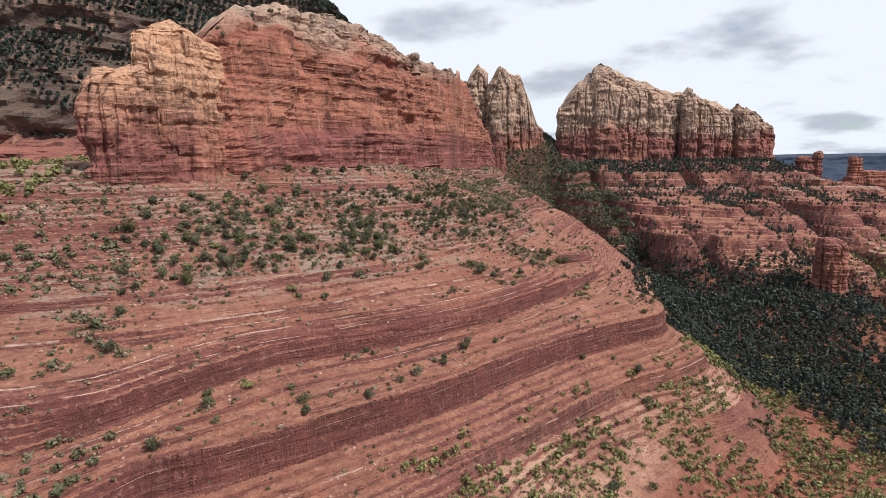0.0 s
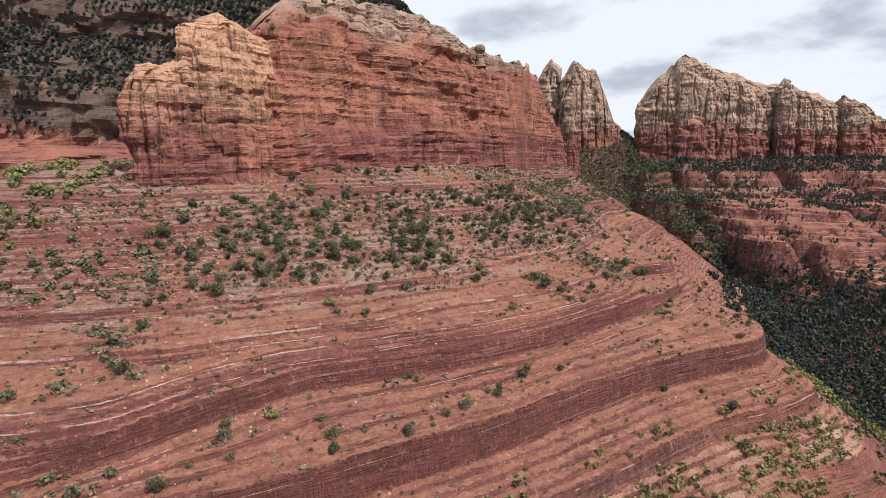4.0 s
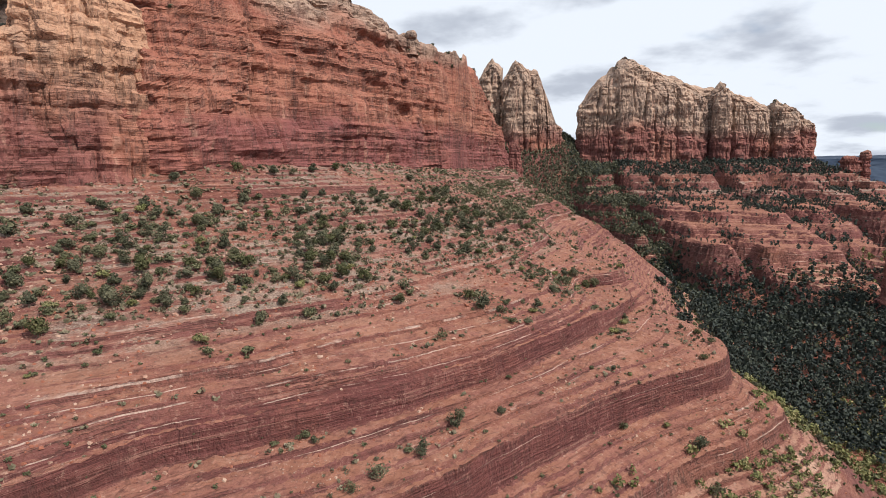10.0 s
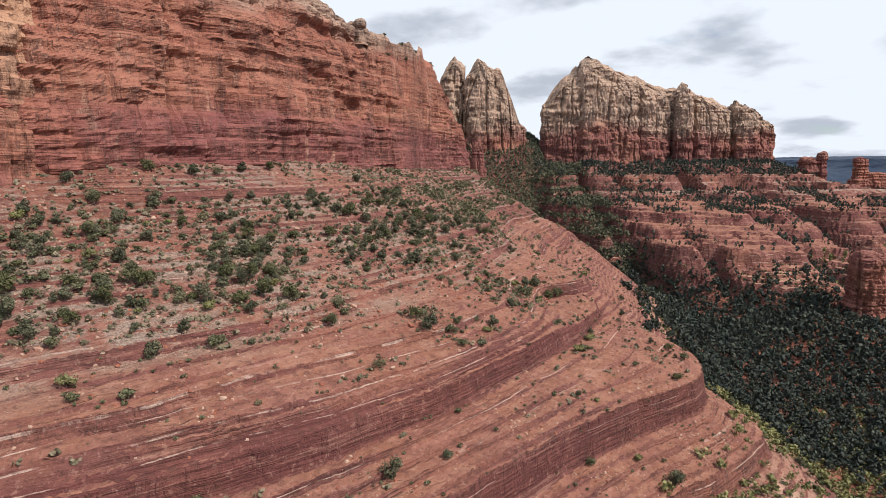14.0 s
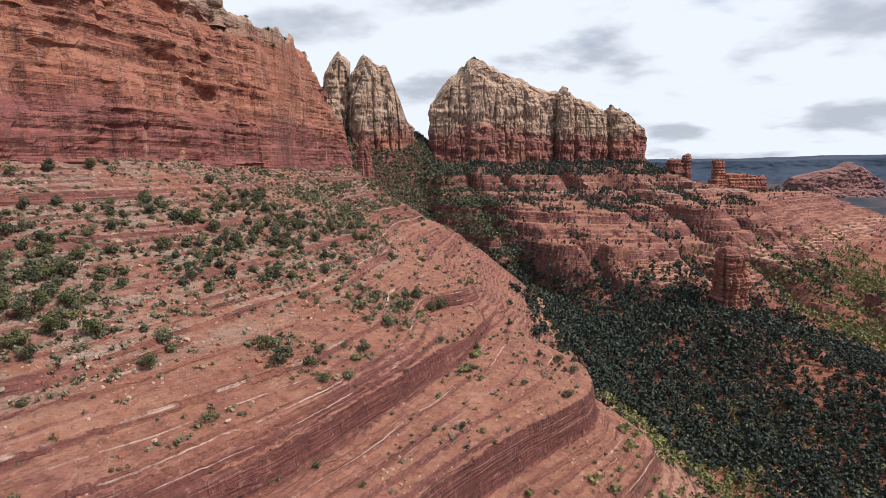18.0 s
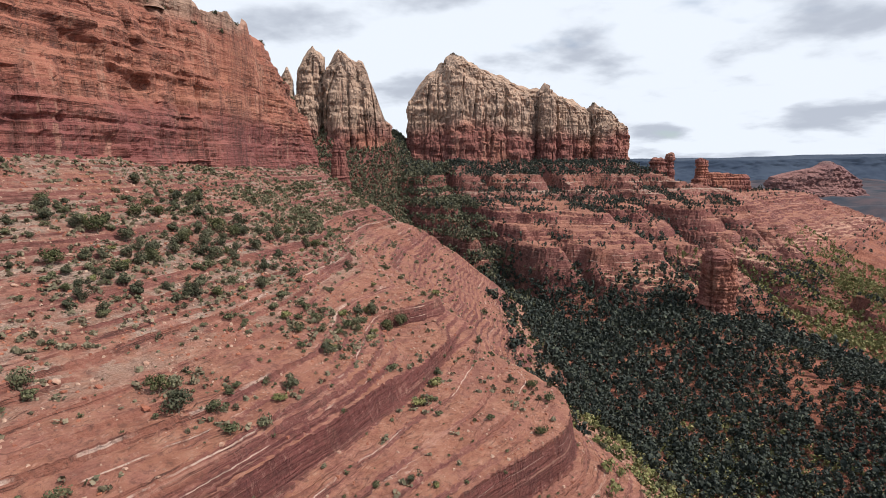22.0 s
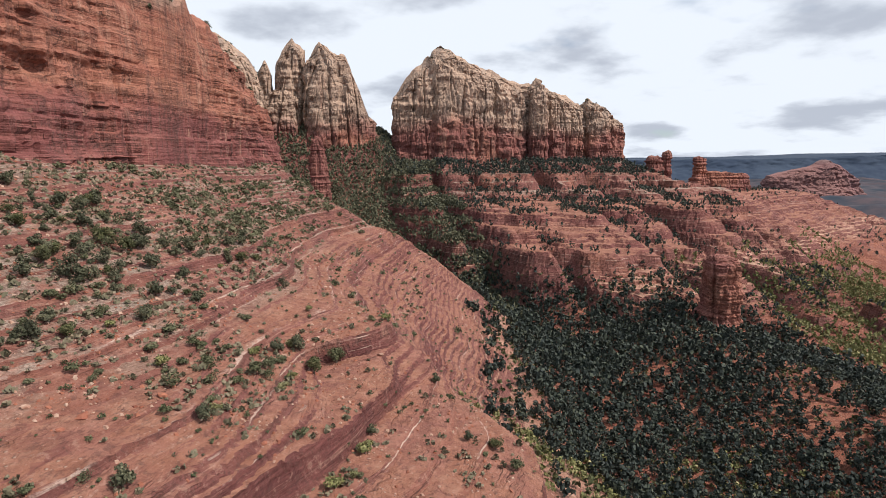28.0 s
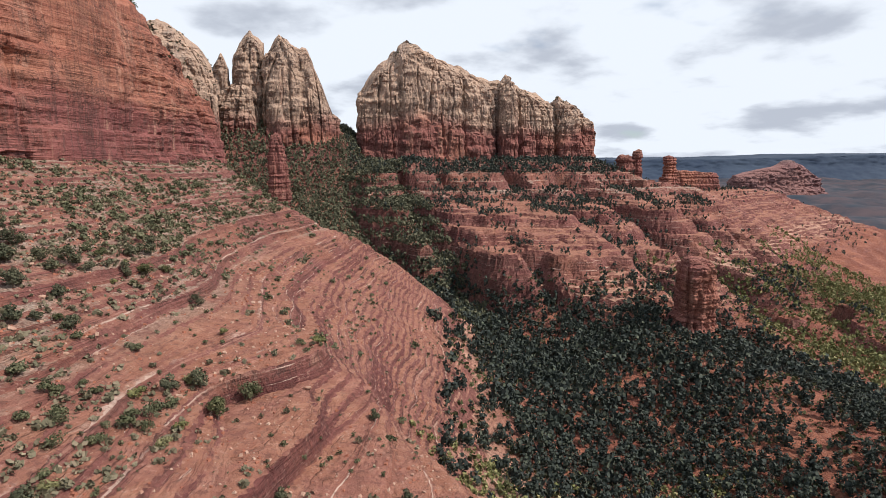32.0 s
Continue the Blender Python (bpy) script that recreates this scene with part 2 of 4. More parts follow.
        flat = n.span(nsep.outputs["Z"], 0.80, 0.93)
        dirt = n.ramp(n.noise(pos, 0.35, 6, 0.7), [(0.3, (0.22, 0.094, 0.060)), (0.5, (0.31, 0.138, 0.088)), (0.7, (0.40, 0.215, 0.145))])
        grit = n.put("TexVoronoi", Scale=1.9)
        n.link(pos, grit.inputs["Vector"])
        gritty = n.math("MULTIPLY", n.span(grit.outputs["Distance"], 0.26, 0.16), n.span(n.noise(pos, 0.16, 4, 0.65), 0.42, 0.60))
        pebbles = n.put("TexVoronoi", Scale=1.1)
        n.link(pos, pebbles.inputs["Vector"])
        stony = n.math("MULTIPLY", n.span(pebbles.outputs["Distance"], 0.24, 0.10), n.span(n.noise(pos, 0.09, 3), 0.48, 0.62))
        # pale sand on the foot slope, lightened further for sunlight on it
        lit_sand = n.mix(n.span(blotch, 0.4, 0.6), (0.40, 0.225, 0.150), (0.54, 0.350, 0.245))
        lit_sand = n.mix(n.span(z, 28, 20), lit_sand, n.mix(n.span(blotch, 0.4, 0.6), (0.185, 0.060, 0.040), (0.29, 0.110, 0.066)))
        dirt = n.mix(n.span(z, 38, 30, 0, 0.92), dirt, lit_sand)
        talus = n.math("MULTIPLY", n.span(z, 67, 71), n.span(n.noise(pos, 0.05, 5, 0.65), 0.36, 0.49))
        dirt = n.mix(talus, dirt, n.mix(n.span(speck, 0.40, 0.60), (0.22, 0.160, 0.120), (0.40, 0.315, 0.245)))
        dirt = n.mix(n.math("MULTIPLY", gritty, 0.8), dirt, n.mix(grit.outputs["Color"], (0.20, 0.085, 0.062), (0.50, 0.36, 0.28)))
        dirt = n.mix(stony, dirt, (0.46, 0.31, 0.235))
        bare = n.math("MAXIMUM", n.span(n.noise(pos, 0.12, 4), 0.36, 0.56), n.span(z, 36, 24))
        colour = n.mix(n.math("MULTIPLY", flat, bare), colour, dirt)
        height = n.math("ADD", height, n.math("MULTIPLY", stony, 0.35))
        strata = n.noise(n.scaled(pos, (0.025, 0.025, 1.1)), 1.0, 8, 0.76)
        tilted = n.span(nsep.outputs["Z"], 0.998, 0.955)
        firm = n.math("MULTIPLY", tilted, n.span(z, 18, 30))
        colour = n.mix(n.math("MULTIPLY", firm, n.span(strata, 0.47, 0.39, 0, 0.5)), colour, (0.135, 0.046, 0.040))
        colour = n.mix(n.math("MULTIPLY", firm, n.span(strata, 0.57, 0.63, 0, 0.5)), colour, (0.44, 0.250, 0.185))
        height = n.math("ADD", height, n.math("MULTIPLY", strata, 1.2))
        # dark spots paint in small shrubs and the shadows of stones
        mottle = n.noise(pos, 0.85, 6, 0.72)
        colour = n.mix(n.span(mottle, 0.47, 0.37, 0, 0.55), colour, (0.115, 0.055, 0.044))
        colour = n.mix(n.span(mottle, 0.56, 0.66, 0, 0.40), colour, (0.47, 0.290, 0.215))
        height = n.math("ADD", height, n.math("MULTIPLY", mottle, 0.8))
    colour = n.mix(n.span(grain, 0.3, 0.75, 0.0, 0.4), colour, n.mix(1.0, colour, (0.62, 0.58, 0.56), "MULTIPLY"))
    colour = n.mix(1.0, colour, (0.98, 1.0, 1.08), "MULTIPLY")
    # distance haze mixed straight into the rock's colour
    if haze_wash:
        colour = n.mix(0.6, colour, haze_wash)
    return n.done(colour, height, 0.8, 0.9 * coarse)


def leafage(name, dark, light, dry):
    n = Nodes(name)
    geo = n.place()
    pos = geo.outputs["Position"]
    colour = n.ramp(geo.outputs["Random Per Island"], [(0.0, dark), (0.55, light), (1.0, dry)])
    own = n.put("ObjectInfo").outputs["Random"]
    colour = n.mix(n.span(own, 0.55, 0.95, 0, 0.6), colour, n.mix(0.5, dry, (0.14, 0.15, 0.105)))
    tint = n.noise(pos, 0.19, 4, 0.65)
    colour = n.mix(n.span(tint, 0.38, 0.62), n.mix(0.75, colour, dark), colour)
    grain = n.noise(pos, 9.0, 3)
    n.bsdf.inputs["Subsurface Weight"].default_value = 0.0
    return n.done(colour, grain, 0.3, 0.05, 0.75)


def plain(name, colour, other, scale, rough=0.9):
    n = Nodes(name)
    pos = n.place().outputs["Position"]
    v = n.noise(pos, scale, 5, 0.65)
    return n.done(n.mix(n.span(v, 0.3, 0.7), colour, other), v, 0.5, 0.06, rough)


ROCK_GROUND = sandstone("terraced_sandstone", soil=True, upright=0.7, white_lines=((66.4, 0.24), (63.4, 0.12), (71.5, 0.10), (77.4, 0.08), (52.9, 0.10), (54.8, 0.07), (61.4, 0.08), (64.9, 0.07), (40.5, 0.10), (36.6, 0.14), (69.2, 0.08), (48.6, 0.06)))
ROCK_CLIFF = sandstone("cliff_sandstone", 140, 151, foot=(106, 116), stain=0.6, parting_depth=0.5, bedding=0.75, upright=0.45)
ROCK_BUTTE = sandstone("butte_sandstone", 122, 142, coarse=1.6, stain=0.32, pale=1.22, tint=(0.94, 0.93, 0.91), parting_depth=0.25, bedding=0.35, upright=0.6)
# cliff rock made paler and golden upwards, with sunlight put into its colour
ROCK_SUNLIT = sandstone("sunlit_sandstone", 102, 124, stain=0.2, pale=1.30, tint=(1.0, 0.82, 0.69), parting_depth=0.4, bedding=0.6, upright=0.5)
ROCK_RED = sandstone("red_sandstone", coarse=1.2)
LEAF_JUNIPER = leafage("juniper_leaves", (0.042, 0.049, 0.031), (0.092, 0.100, 0.058), (0.175, 0.168, 0.105))
LEAF_SHRUB = leafage("shrub_leaves", (0.060, 0.070, 0.036), (0.115, 0.125, 0.066), (0.20, 0.185, 0.115))
# yellow-green leaves, made brighter for the slopes meant to look sunlit
LEAF_BRIGHT = leafage("bright_leaves", (0.115, 0.125, 0.048), (0.205, 0.215, 0.085), (0.34, 0.30, 0.16))
LEAF_FOREST = leafage("forest_leaves", (0.022, 0.031, 0.030), (0.048, 0.063, 0.052), (0.090, 0.106, 0.074))
LEAF_DRY = leafage("dry_scrub", (0.11, 0.105, 0.068), (0.20, 0.175, 0.120), (0.31, 0.255, 0.185))
LEAF_OLIVE = leafage("olive_leaves", (0.045, 0.055, 0.022), (0.085, 0.095, 0.040), (0.15, 0.14, 0.075))
BARK = plain("grey_bark", (0.10, 0.075, 0.055), (0.20, 0.16, 0.125), 3.0)
STONE_PALE = plain("pale_stone", (0.46, 0.335, 0.265), (0.31, 0.17, 0.125), 0.8)
STONE_RED = plain("red_stone", (0.34, 0.14, 0.09), (0.22, 0.08, 0.055), 0.8)
# the haze of distance is painted into these two blue base colours
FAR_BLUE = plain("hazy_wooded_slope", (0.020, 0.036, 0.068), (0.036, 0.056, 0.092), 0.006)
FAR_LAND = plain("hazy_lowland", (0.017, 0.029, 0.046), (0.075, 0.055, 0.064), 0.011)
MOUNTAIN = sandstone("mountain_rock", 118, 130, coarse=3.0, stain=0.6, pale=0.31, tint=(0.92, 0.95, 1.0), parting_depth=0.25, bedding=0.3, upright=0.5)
# red rock with a grey-purple haze painted over it
FAR_ROCK = sandstone("far_red_rock", 92, 112, coarse=6.0, stain=0.3, pale=0.75, haze_wash=(0.17, 0.110, 0.125))


# ---- noise and the shape of the land ----
RNG = np.random.default_rng(7)
PERM = np.concatenate([RNG.permutation(512)] * 3)
GRAD = RNG.uniform(-1, 1, (512, 3))


def perlin(x, y, z=0.0):
    x, y, z = np.broadcast_arrays(np.asarray(x, float), np.asarray(y, float), np.asarray(z, float))
    xi, yi, zi = (np.floor(v).astype(int) for v in (x, y, z))
    xf, yf, zf = x - xi, y - yi, z - zi
    u, v, w = (t * t * t * (t * (t * 6 - 15) + 10) for t in (xf, yf, zf))
    total = 0.0
    for dx in (0, 1):
        for dy in (0, 1):
            for dz in (0, 1):
                g = GRAD[PERM[PERM[PERM[(xi + dx) & 511] + ((yi + dy) & 511)] + ((zi + dz) & 511)]]
                dot = g[..., 0] * (xf - dx) + g[..., 1] * (yf - dy) + g[..., 2] * (zf - dz)
                total = total + dot * (u if dx else 1 - u) * (v if dy else 1 - v) * (w if dz else 1 - w)
    return total


def fbm(x, y, z=0.0, octaves=4, gain=0.5):
    total, amp = 0.0, 1.0
    for _ in range(octaves):
        total = total + amp * perlin(x, y, z)
        x, y, z, amp = np.asarray(x) * 2.03 + 17.1, np.asarray(y) * 2.03 + 5.7, np.asarray(z) * 2.03 + 9.2, amp * gain
    return total


def smooth(t):
    t = np.clip(t, 0, 1)
    return t * t * (3 - 2 * t)


def curve(x, xs, ys):
    """A smooth curve through a few knots."""
    xs, ys = np.asarray(xs, float), np.asarray(ys, float)
    x = np.clip(x, xs[0], xs[-1])
    i = np.clip(np.searchsorted(xs, x) - 1, 0, len(xs) - 2)
    slope = np.gradient(ys, xs)
    h = xs[i + 1] - xs[i]
    t = (x - xs[i]) / h
    return ((2 * t**3 - 3 * t**2 + 1) * ys[i] + (t**3 - 2 * t**2 + t) * h * slope[i]
            + (-2 * t**3 + 3 * t**2) * ys[i + 1] + (t**3 - t**2) * h * slope[i + 1])


# The near hill: how far out from the line of the cliff's foot each level lies, along that line
ALONG = (-150, -110, -85, -65, -50, -32, -15, 0, 15, 30, 45, 56, 66, 76, 85, 95, 106, 120, 138, 165, 200, 260)
UPPER = (
    (97, (-120, -76, -46, -29, -20, -15.5, -10, -2, 1, 2, 3.5, 3.5, 2.5, 1.2, -0.6, -2.8, -5.2, -8.2, -11, -13.5, -15, -14)),
    (86, (-95, -48, -22, -6.5, 1, 5, 8.5, 12.5, 18, 23, 26.5, 26.5, 25.2, 24, 22.3, 20.7, 18.8, 15, 10, 6, 3.5, 2)),
    (77, (-70, -28, -6, 7, 14, 22.5, 30.5, 36, 39, 42.5, 44.5, 43.5, 44, 45, 45, 44, 42, 35, 27, 20, 17.5, 12)),
    (70, (-50, -16, 7, 22, 33, 41, 47, 53, 54.5, 55.5, 58, 58, 57, 55, 54, 53, 50, 43, 35, 28, 24, 18)),
    (66.6, (-38, -2, 18, 33, 42, 51.5, 55, 62, 68, 71, 72, 68, 64, 62, 61, 62, 58, 50, 42, 35, 30, 23)),
    (63.5, (-24, 14, 42, 45, 47.5, 57.5, 66, 71.5, 76, 78.5, 80, 76, 72, 71, 77.5, 80, 68, 60, 50, 42, 35, 27)),
)
# two sheer bands of dark rock, each between a tread above and a tread below
LOWER = (
    (60, (-12, 24, 46, 48.5, 50.7, 60.6, 69.2, 75.2, 78.6, 81.8, 84.6, 85, 80, 72.6, 78.8, 81.3, 71, 63, 53, 45, 38, 30)),
    (59.6, (-10, 25, 46.5, 48.8, 51, 60.9, 69.5, 75.5, 79, 82.2, 85, 87, 87.5, 86.5, 81.5, 82, 75, 66, 57, 48, 40, 32)),
    (56, (0, 38, 47.4, 49.6, 51.8, 61.7, 70.3, 76.3, 79.8, 83, 85.8, 87.8, 88.5, 88, 88, 88, 80, 69, 62, 53.5, 43.5, 36)),
    (50.5, (20, 54, 55, 64, 70.5, 78.5, 84, 88, 93, 99, 107, 113, 114, 111, 102, 92, 84, 78, 72, 63, 53, 45)),
    (43.5, (48, 80, 57, 65, 71.5, 79.5, 85, 89, 94, 100, 108, 114, 115.2, 112.4, 104, 96, 88, 83, 80, 74, 63, 54)),
    (37.5, (68, 100, 72, 76, 82, 89, 96, 101, 106, 112, 120.5, 125, 127, 122, 114, 106, 97, 92, 90, 84, 72, 62)),
    (33.5, (82, 112, 82, 84, 88, 92, 97.2, 102.2, 107.2, 113.2, 121.7, 126.2, 128.2, 125, 119, 111, 103, 97, 93.5, 88, 77, 67)),
    (28, (100, 131, 120, 116, 112, 106, 107, 111, 118, 125, 136, 139, 139, 136, 131, 126, 121, 108, 99, 94, 83, 72)),
    (14, (150, 175, 171, 167, 162, 156, 150, 145, 146, 148, 150, 151, 151.5, 151, 149, 146, 143, 140, 130, 117, 111, 96)),
)
LEVELS = UPPER + LOWER
BEDS_IN = (0, 64.6, 65.4, 66, 70, 70.6, 76, 76.6, 83, 84, 90, 91, 97, 140)
BEDS_OUT = (0, 64.6, 64.9, 66.7, 69.6, 71.0, 75.8, 76.9, 82.6, 84.4, 89.6, 91.6, 97, 140)


def benched(z, x, y):
    """Steps the slope into hard ledges and soft treads."""
    wave = 0.7 * fbm(x * 0.03, y * 0.03, 3.0, 3)
    share = np.clip(0.85 + 1.3 * fbm(x * 0.022, y * 0.022, 8.0, 2), 0.1, 1.08)
    z = z + share * (np.interp(z + wave, BEDS_IN, BEDS_OUT) - z - wave)
    # thin beds of uneven strength
    u = z / 1.25 + 0.4 * fbm(x * 0.02, y * 0.02, 11.0, 2)
    step = np.floor(u) + smooth((u - np.floor(u) - 0.62) / 0.25)
    return z + np.clip(0.5 + 0.9 * fbm(x * 0.04, y * 0.04, z * 0.3, 2), 0.05, 1.0) * smooth((z - 26) / 8) * (1 - 0.45 * smooth((z - 68) / 4)) * (step - u + 0.38) * 1.25


def near_hill(x, y):
    s = 0.5 * (x + 57) + 0.866 * (y - 183)
    d = 0.866 * (x + 57) - 0.5 * (y - 183)
    d = d + 1.3 * fbm(x * 0.035, y * 0.035, 1.0, 3) + 0.7 * fbm(x * 0.11, y * 0.11, 2.0, 2, 0.45)
    d = d + 6 * smooth((s - 98) / 25) * (np.abs(fbm(s * 0.04, d * 0.012, 5.0, 1)) - 0.2)
    tops = [curve(s, ALONG, out) for _, out in LEVELS]
    for k in range(1, len(tops)):
        tops[k] = np.maximum(tops[k], tops[k - 1] + 0.25)
    z = np.where(d < tops[0], 97 + np.minimum(0.2 * (tops[0] - d), 3), 14 - 0.22 * (d - tops[-1]))
    for (za, _), (zb, _), a, b in zip(LEVELS, LEVELS[1:], tops, tops[1:]):
        inside = (d >= a) & (d < b)
        z = np.where(inside, za + (zb - za) * (d - a) / np.maximum(b - a, 0.25), z)
    # the shoulder falls away again behind the end of the cliff
    back = smooth((-26 - d) / 60) * smooth((30 - s) / 40)
    z = z - 24 * back - 130 * smooth((s - 240 + 45 * smooth((40 - d) / 30)) / 130)
    return benched(z, x, y)


FAR_ALONG = (90, 130, 180, 230, 300, 380, 440, 520, 600, 700)
FAR_LEVELS = (
    (97, (690, 650, 640, 636, 636, 645, 668, 690, 720, 770)),
    (84, (660, 592, 586, 590, 598, 604, 615, 665, 700, 755)),
    (72, (640, 578, 566, 570, 580, 580, 590, 650, 670, 735)),
    (60, (625, 535, 508, 500, 510, 520, 545, 610, 650, 705)),
    (44, (600, 490, 425, 400, 430, 462, 500, 560, 605, 665)),
    (28, (580, 470, 395, 352, 390, 430, 465, 525, 565, 625)),
    (8, (560, 440, 350, 285, 320, 380, 425, 490, 520, 570)),
)


FAR_STEPS_IN = (0, 8, 27, 29, 40, 42.5, 47, 49.5, 53, 54.5, 66, 68, 73, 75, 80, 82, 88, 97, 200)
FAR_STEPS_OUT = (0, 8, 21, 26, 33, 41, 43, 52, 54, 62.5, 66, 72, 73.5, 80, 81, 86, 88, 97, 200)


def far_terrace(x, y):
    noses = np.abs(fbm(x * 0.019, y * 0.010, 6.0, 3))
    y = y + 13 * fbm(x * 0.035, y * 0.03, 4.0, 4, 0.55) + (62 - 40 * smooth((x - 410) / 60)) * (noses - 0.22)
    wander = 9 * fbm(y * 0.012, 0.7, 3.0, 2)
    for middle, width, depth in ((158, 10, 40), (196, 6, 20), (262, 8, 26), (318, 13, 55), (372, 8, 24), (430, 12, 14)):
        y = y - depth * np.exp(-(((x - middle - wander) / width) ** 2)) * smooth((635 - y) / 50)
    tops = [curve(x, FAR_ALONG, out) for _, out in FAR_LEVELS]
    z = np.where(y > tops[0], 97 + np.minimum(0.1 * (y - tops[0]), 6), 8 - 0.25 * (tops[-1] - y))
    for (za, _), (zb, _), a, b in zip(FAR_LEVELS, FAR_LEVELS[1:], tops, tops[1:]):
        inside = (y <= a) & (y > b)
        z = np.where(inside, za + (zb - za) * (a - y) / np.maximum(a - b, 1), z)
    roof = curve(x, (60, 375, 394, 408, 440, 480, 550, 580, 640, 707, 745, 800, 1000), (104, 100, 88, 77, 74, 67, 65, 66, 60, 46, 24, 2, -12))
    roof = roof - smooth((y - 700) / 160) * smooth((x - 400) / 60) * (roof + 14)
    z = np.minimum(z, roof + 1.5 * fbm(x * 0.03, y * 0.03, 1.0, 3))
    z = z + 1.2 * fbm(x * 0.02, y * 0.02, 2.0, 3)
    # a tall lower wall, a wooded bench, a lower band and the bench under the butte
    share = np.clip(0.68 + 0.9 * fbm(x * 0.016, y * 0.016, 7.0, 3), 0.4, 0.85) * (1 - 0.5 * smooth((x - 410) / 60))
    z = z + share * (np.interp(z, FAR_STEPS_IN, FAR_STEPS_OUT) - z)
    u = z / 2.4 + 0.25 * fbm(x * 0.008, y * 0.008, 21.0, 2)
    step = np.floor(u) + smooth((u - np.floor(u) - 0.5) / 0.3)
    return z + np.clip(0.8 + 0.6 * fbm(x * 0.02, y * 0.02, z * 0.2, 2), 0.3, 1.0) * smooth((z - 14) / 8) * (step - u + 0.4) * 2.2


def valley(x, y):
    z = 12 - 0.05 * (x - 137) + 2.5 * fbm(x * 0.012, y * 0.012, 5.0, 3)
    z = np.maximum(z, -22 + 3 * fbm(x * 0.006, y * 0.006, 1.0, 3))
    spur = np.exp(-(((x - 222 - 0.12 * (y - 330)) / 38) ** 2)) * smooth((y - 110) / 120) * smooth((380 - y) / 60)
    z = z + 13 * spur
    middle = 92 + 0.16 * np.clip(y - 500, -100, 190)
    rise = np.where(x < middle, 1.0, np.exp(-(((x - middle) / 46) ** 2))) * smooth((y - 400) / 60)
    draw = curve(y, (380, 440, 525, 600, 665, 720, 900), (4, 14, 42, 74, 122, 130, 110)) + 0.22 * np.clip(middle - x, 0, 60) * smooth((y - 590) / 60)
    return np.where(y > 380, np.maximum(z, z + (draw - z) * rise), z)


def land(x, y):
    x, y = (np.array(v) for v in np.broadcast_arrays(np.asarray(x, float), np.asarray(y, float)))
    s, d = 0.5 * (x + 57) + 0.866 * (y - 183), 0.866 * (x + 57) - 0.5 * (y - 183)
    z = np.full(x.shape, -200.0)
    close = (s < 380) & (d < 290)
    z[close] = near_hill(x[close], y[close])
    behind = np.full(x.shape, -200.0)
    beyond = y > 190
    behind[beyond] = far_terrace(x[beyond], y[beyond])
    for other in (behind, valley(x, y)):
        gap = np.abs(z - other)
        z = np.maximum(z, other) + np.where(gap < 6, (6 - gap) ** 2 / 24, 0)
    z = np.where(x < -100, np.maximum(z, 72 + 5 * fbm(x * 0.01, y * 0.01, 3.0, 3)), z)
    far = smooth((np.hypot(x - 100, y - 350) - 900) / 800)
    z = z * (1 - far) - 15 * far
    return z + 0.22 * fbm(x * 0.5, y * 0.5, 1.0, 3)


def grown(start, end, step, growth=1.0):
    out, at = [], start
    while (at < end) if step > 0 else (at > end):
        out.append(at)
        at += step
        step *= growth
    return out


def grid_mesh(name, xs, ys, zs, soft=False):
    """A mesh over a grid of points; xs, ys, zs are two-dimensional."""
    rows, cols = zs.shape
    mesh = bpy.data.meshes.new(name)
    mesh.vertices.add(rows * cols)
    mesh.vertices.foreach_set("co", np.stack([xs, ys, zs], -1).astype(np.float32).ravel())
    i = (np.arange(rows - 1)[:, None] * cols + np.arange(cols - 1)[None]).ravel()
    loops = np.stack([i, i + 1, i + cols + 1, i + cols], -1).ravel().astype(np.int32)
    count = len(i)
    mesh.loops.add(count * 4)
    mesh.loops.foreach_set("vertex_index", loops)
    mesh.polygons.add(count)
    mesh.polygons.foreach_set("loop_start", np.arange(0, count * 4, 4, dtype=np.int32))
    mesh.polygons.foreach_set("use_smooth", np.full(count, soft))
    mesh.update(calc_edges=True)
    return mesh


def thing(name, mesh, material, label, category, kind="", group=""):
    mesh.materials.append(material)
    return tagged(new(name, mesh), label, category, group, kind)


gx = np.array(sorted(grown(-112, -4500, -1.2, 1.07)) + grown(-111.4, 118, 0.56) + grown(118, 440, 2.0) + grown(440, 720, 3.4) + grown(720, 4600, 6, 1.07))
gy = np.array(sorted(grown(64, -1500, -1.2, 1.07)) + grown(64.6, 240, 0.56) + grown(240, 345, 1.05) + grown(345, 680, 2.0) + grown(680, 4700, 4, 1.06))
GX, GY = np.meshgrid(gx, gy)
JIT = np.random.default_rng(2)
GX[:, 1:-1] += JIT.uniform(-0.36, 0.36, GX[:, 1:-1].shape) * np.minimum(np.diff(gx)[:-1], np.diff(gx)[1:])
GY[1:-1] += JIT.uniform(-0.36, 0.36, GY[1:-1].shape) * np.minimum(np.diff(gy)[:-1], np.diff(gy)[1:])[:, None]
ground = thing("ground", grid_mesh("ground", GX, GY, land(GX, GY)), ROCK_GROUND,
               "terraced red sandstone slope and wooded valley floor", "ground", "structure")


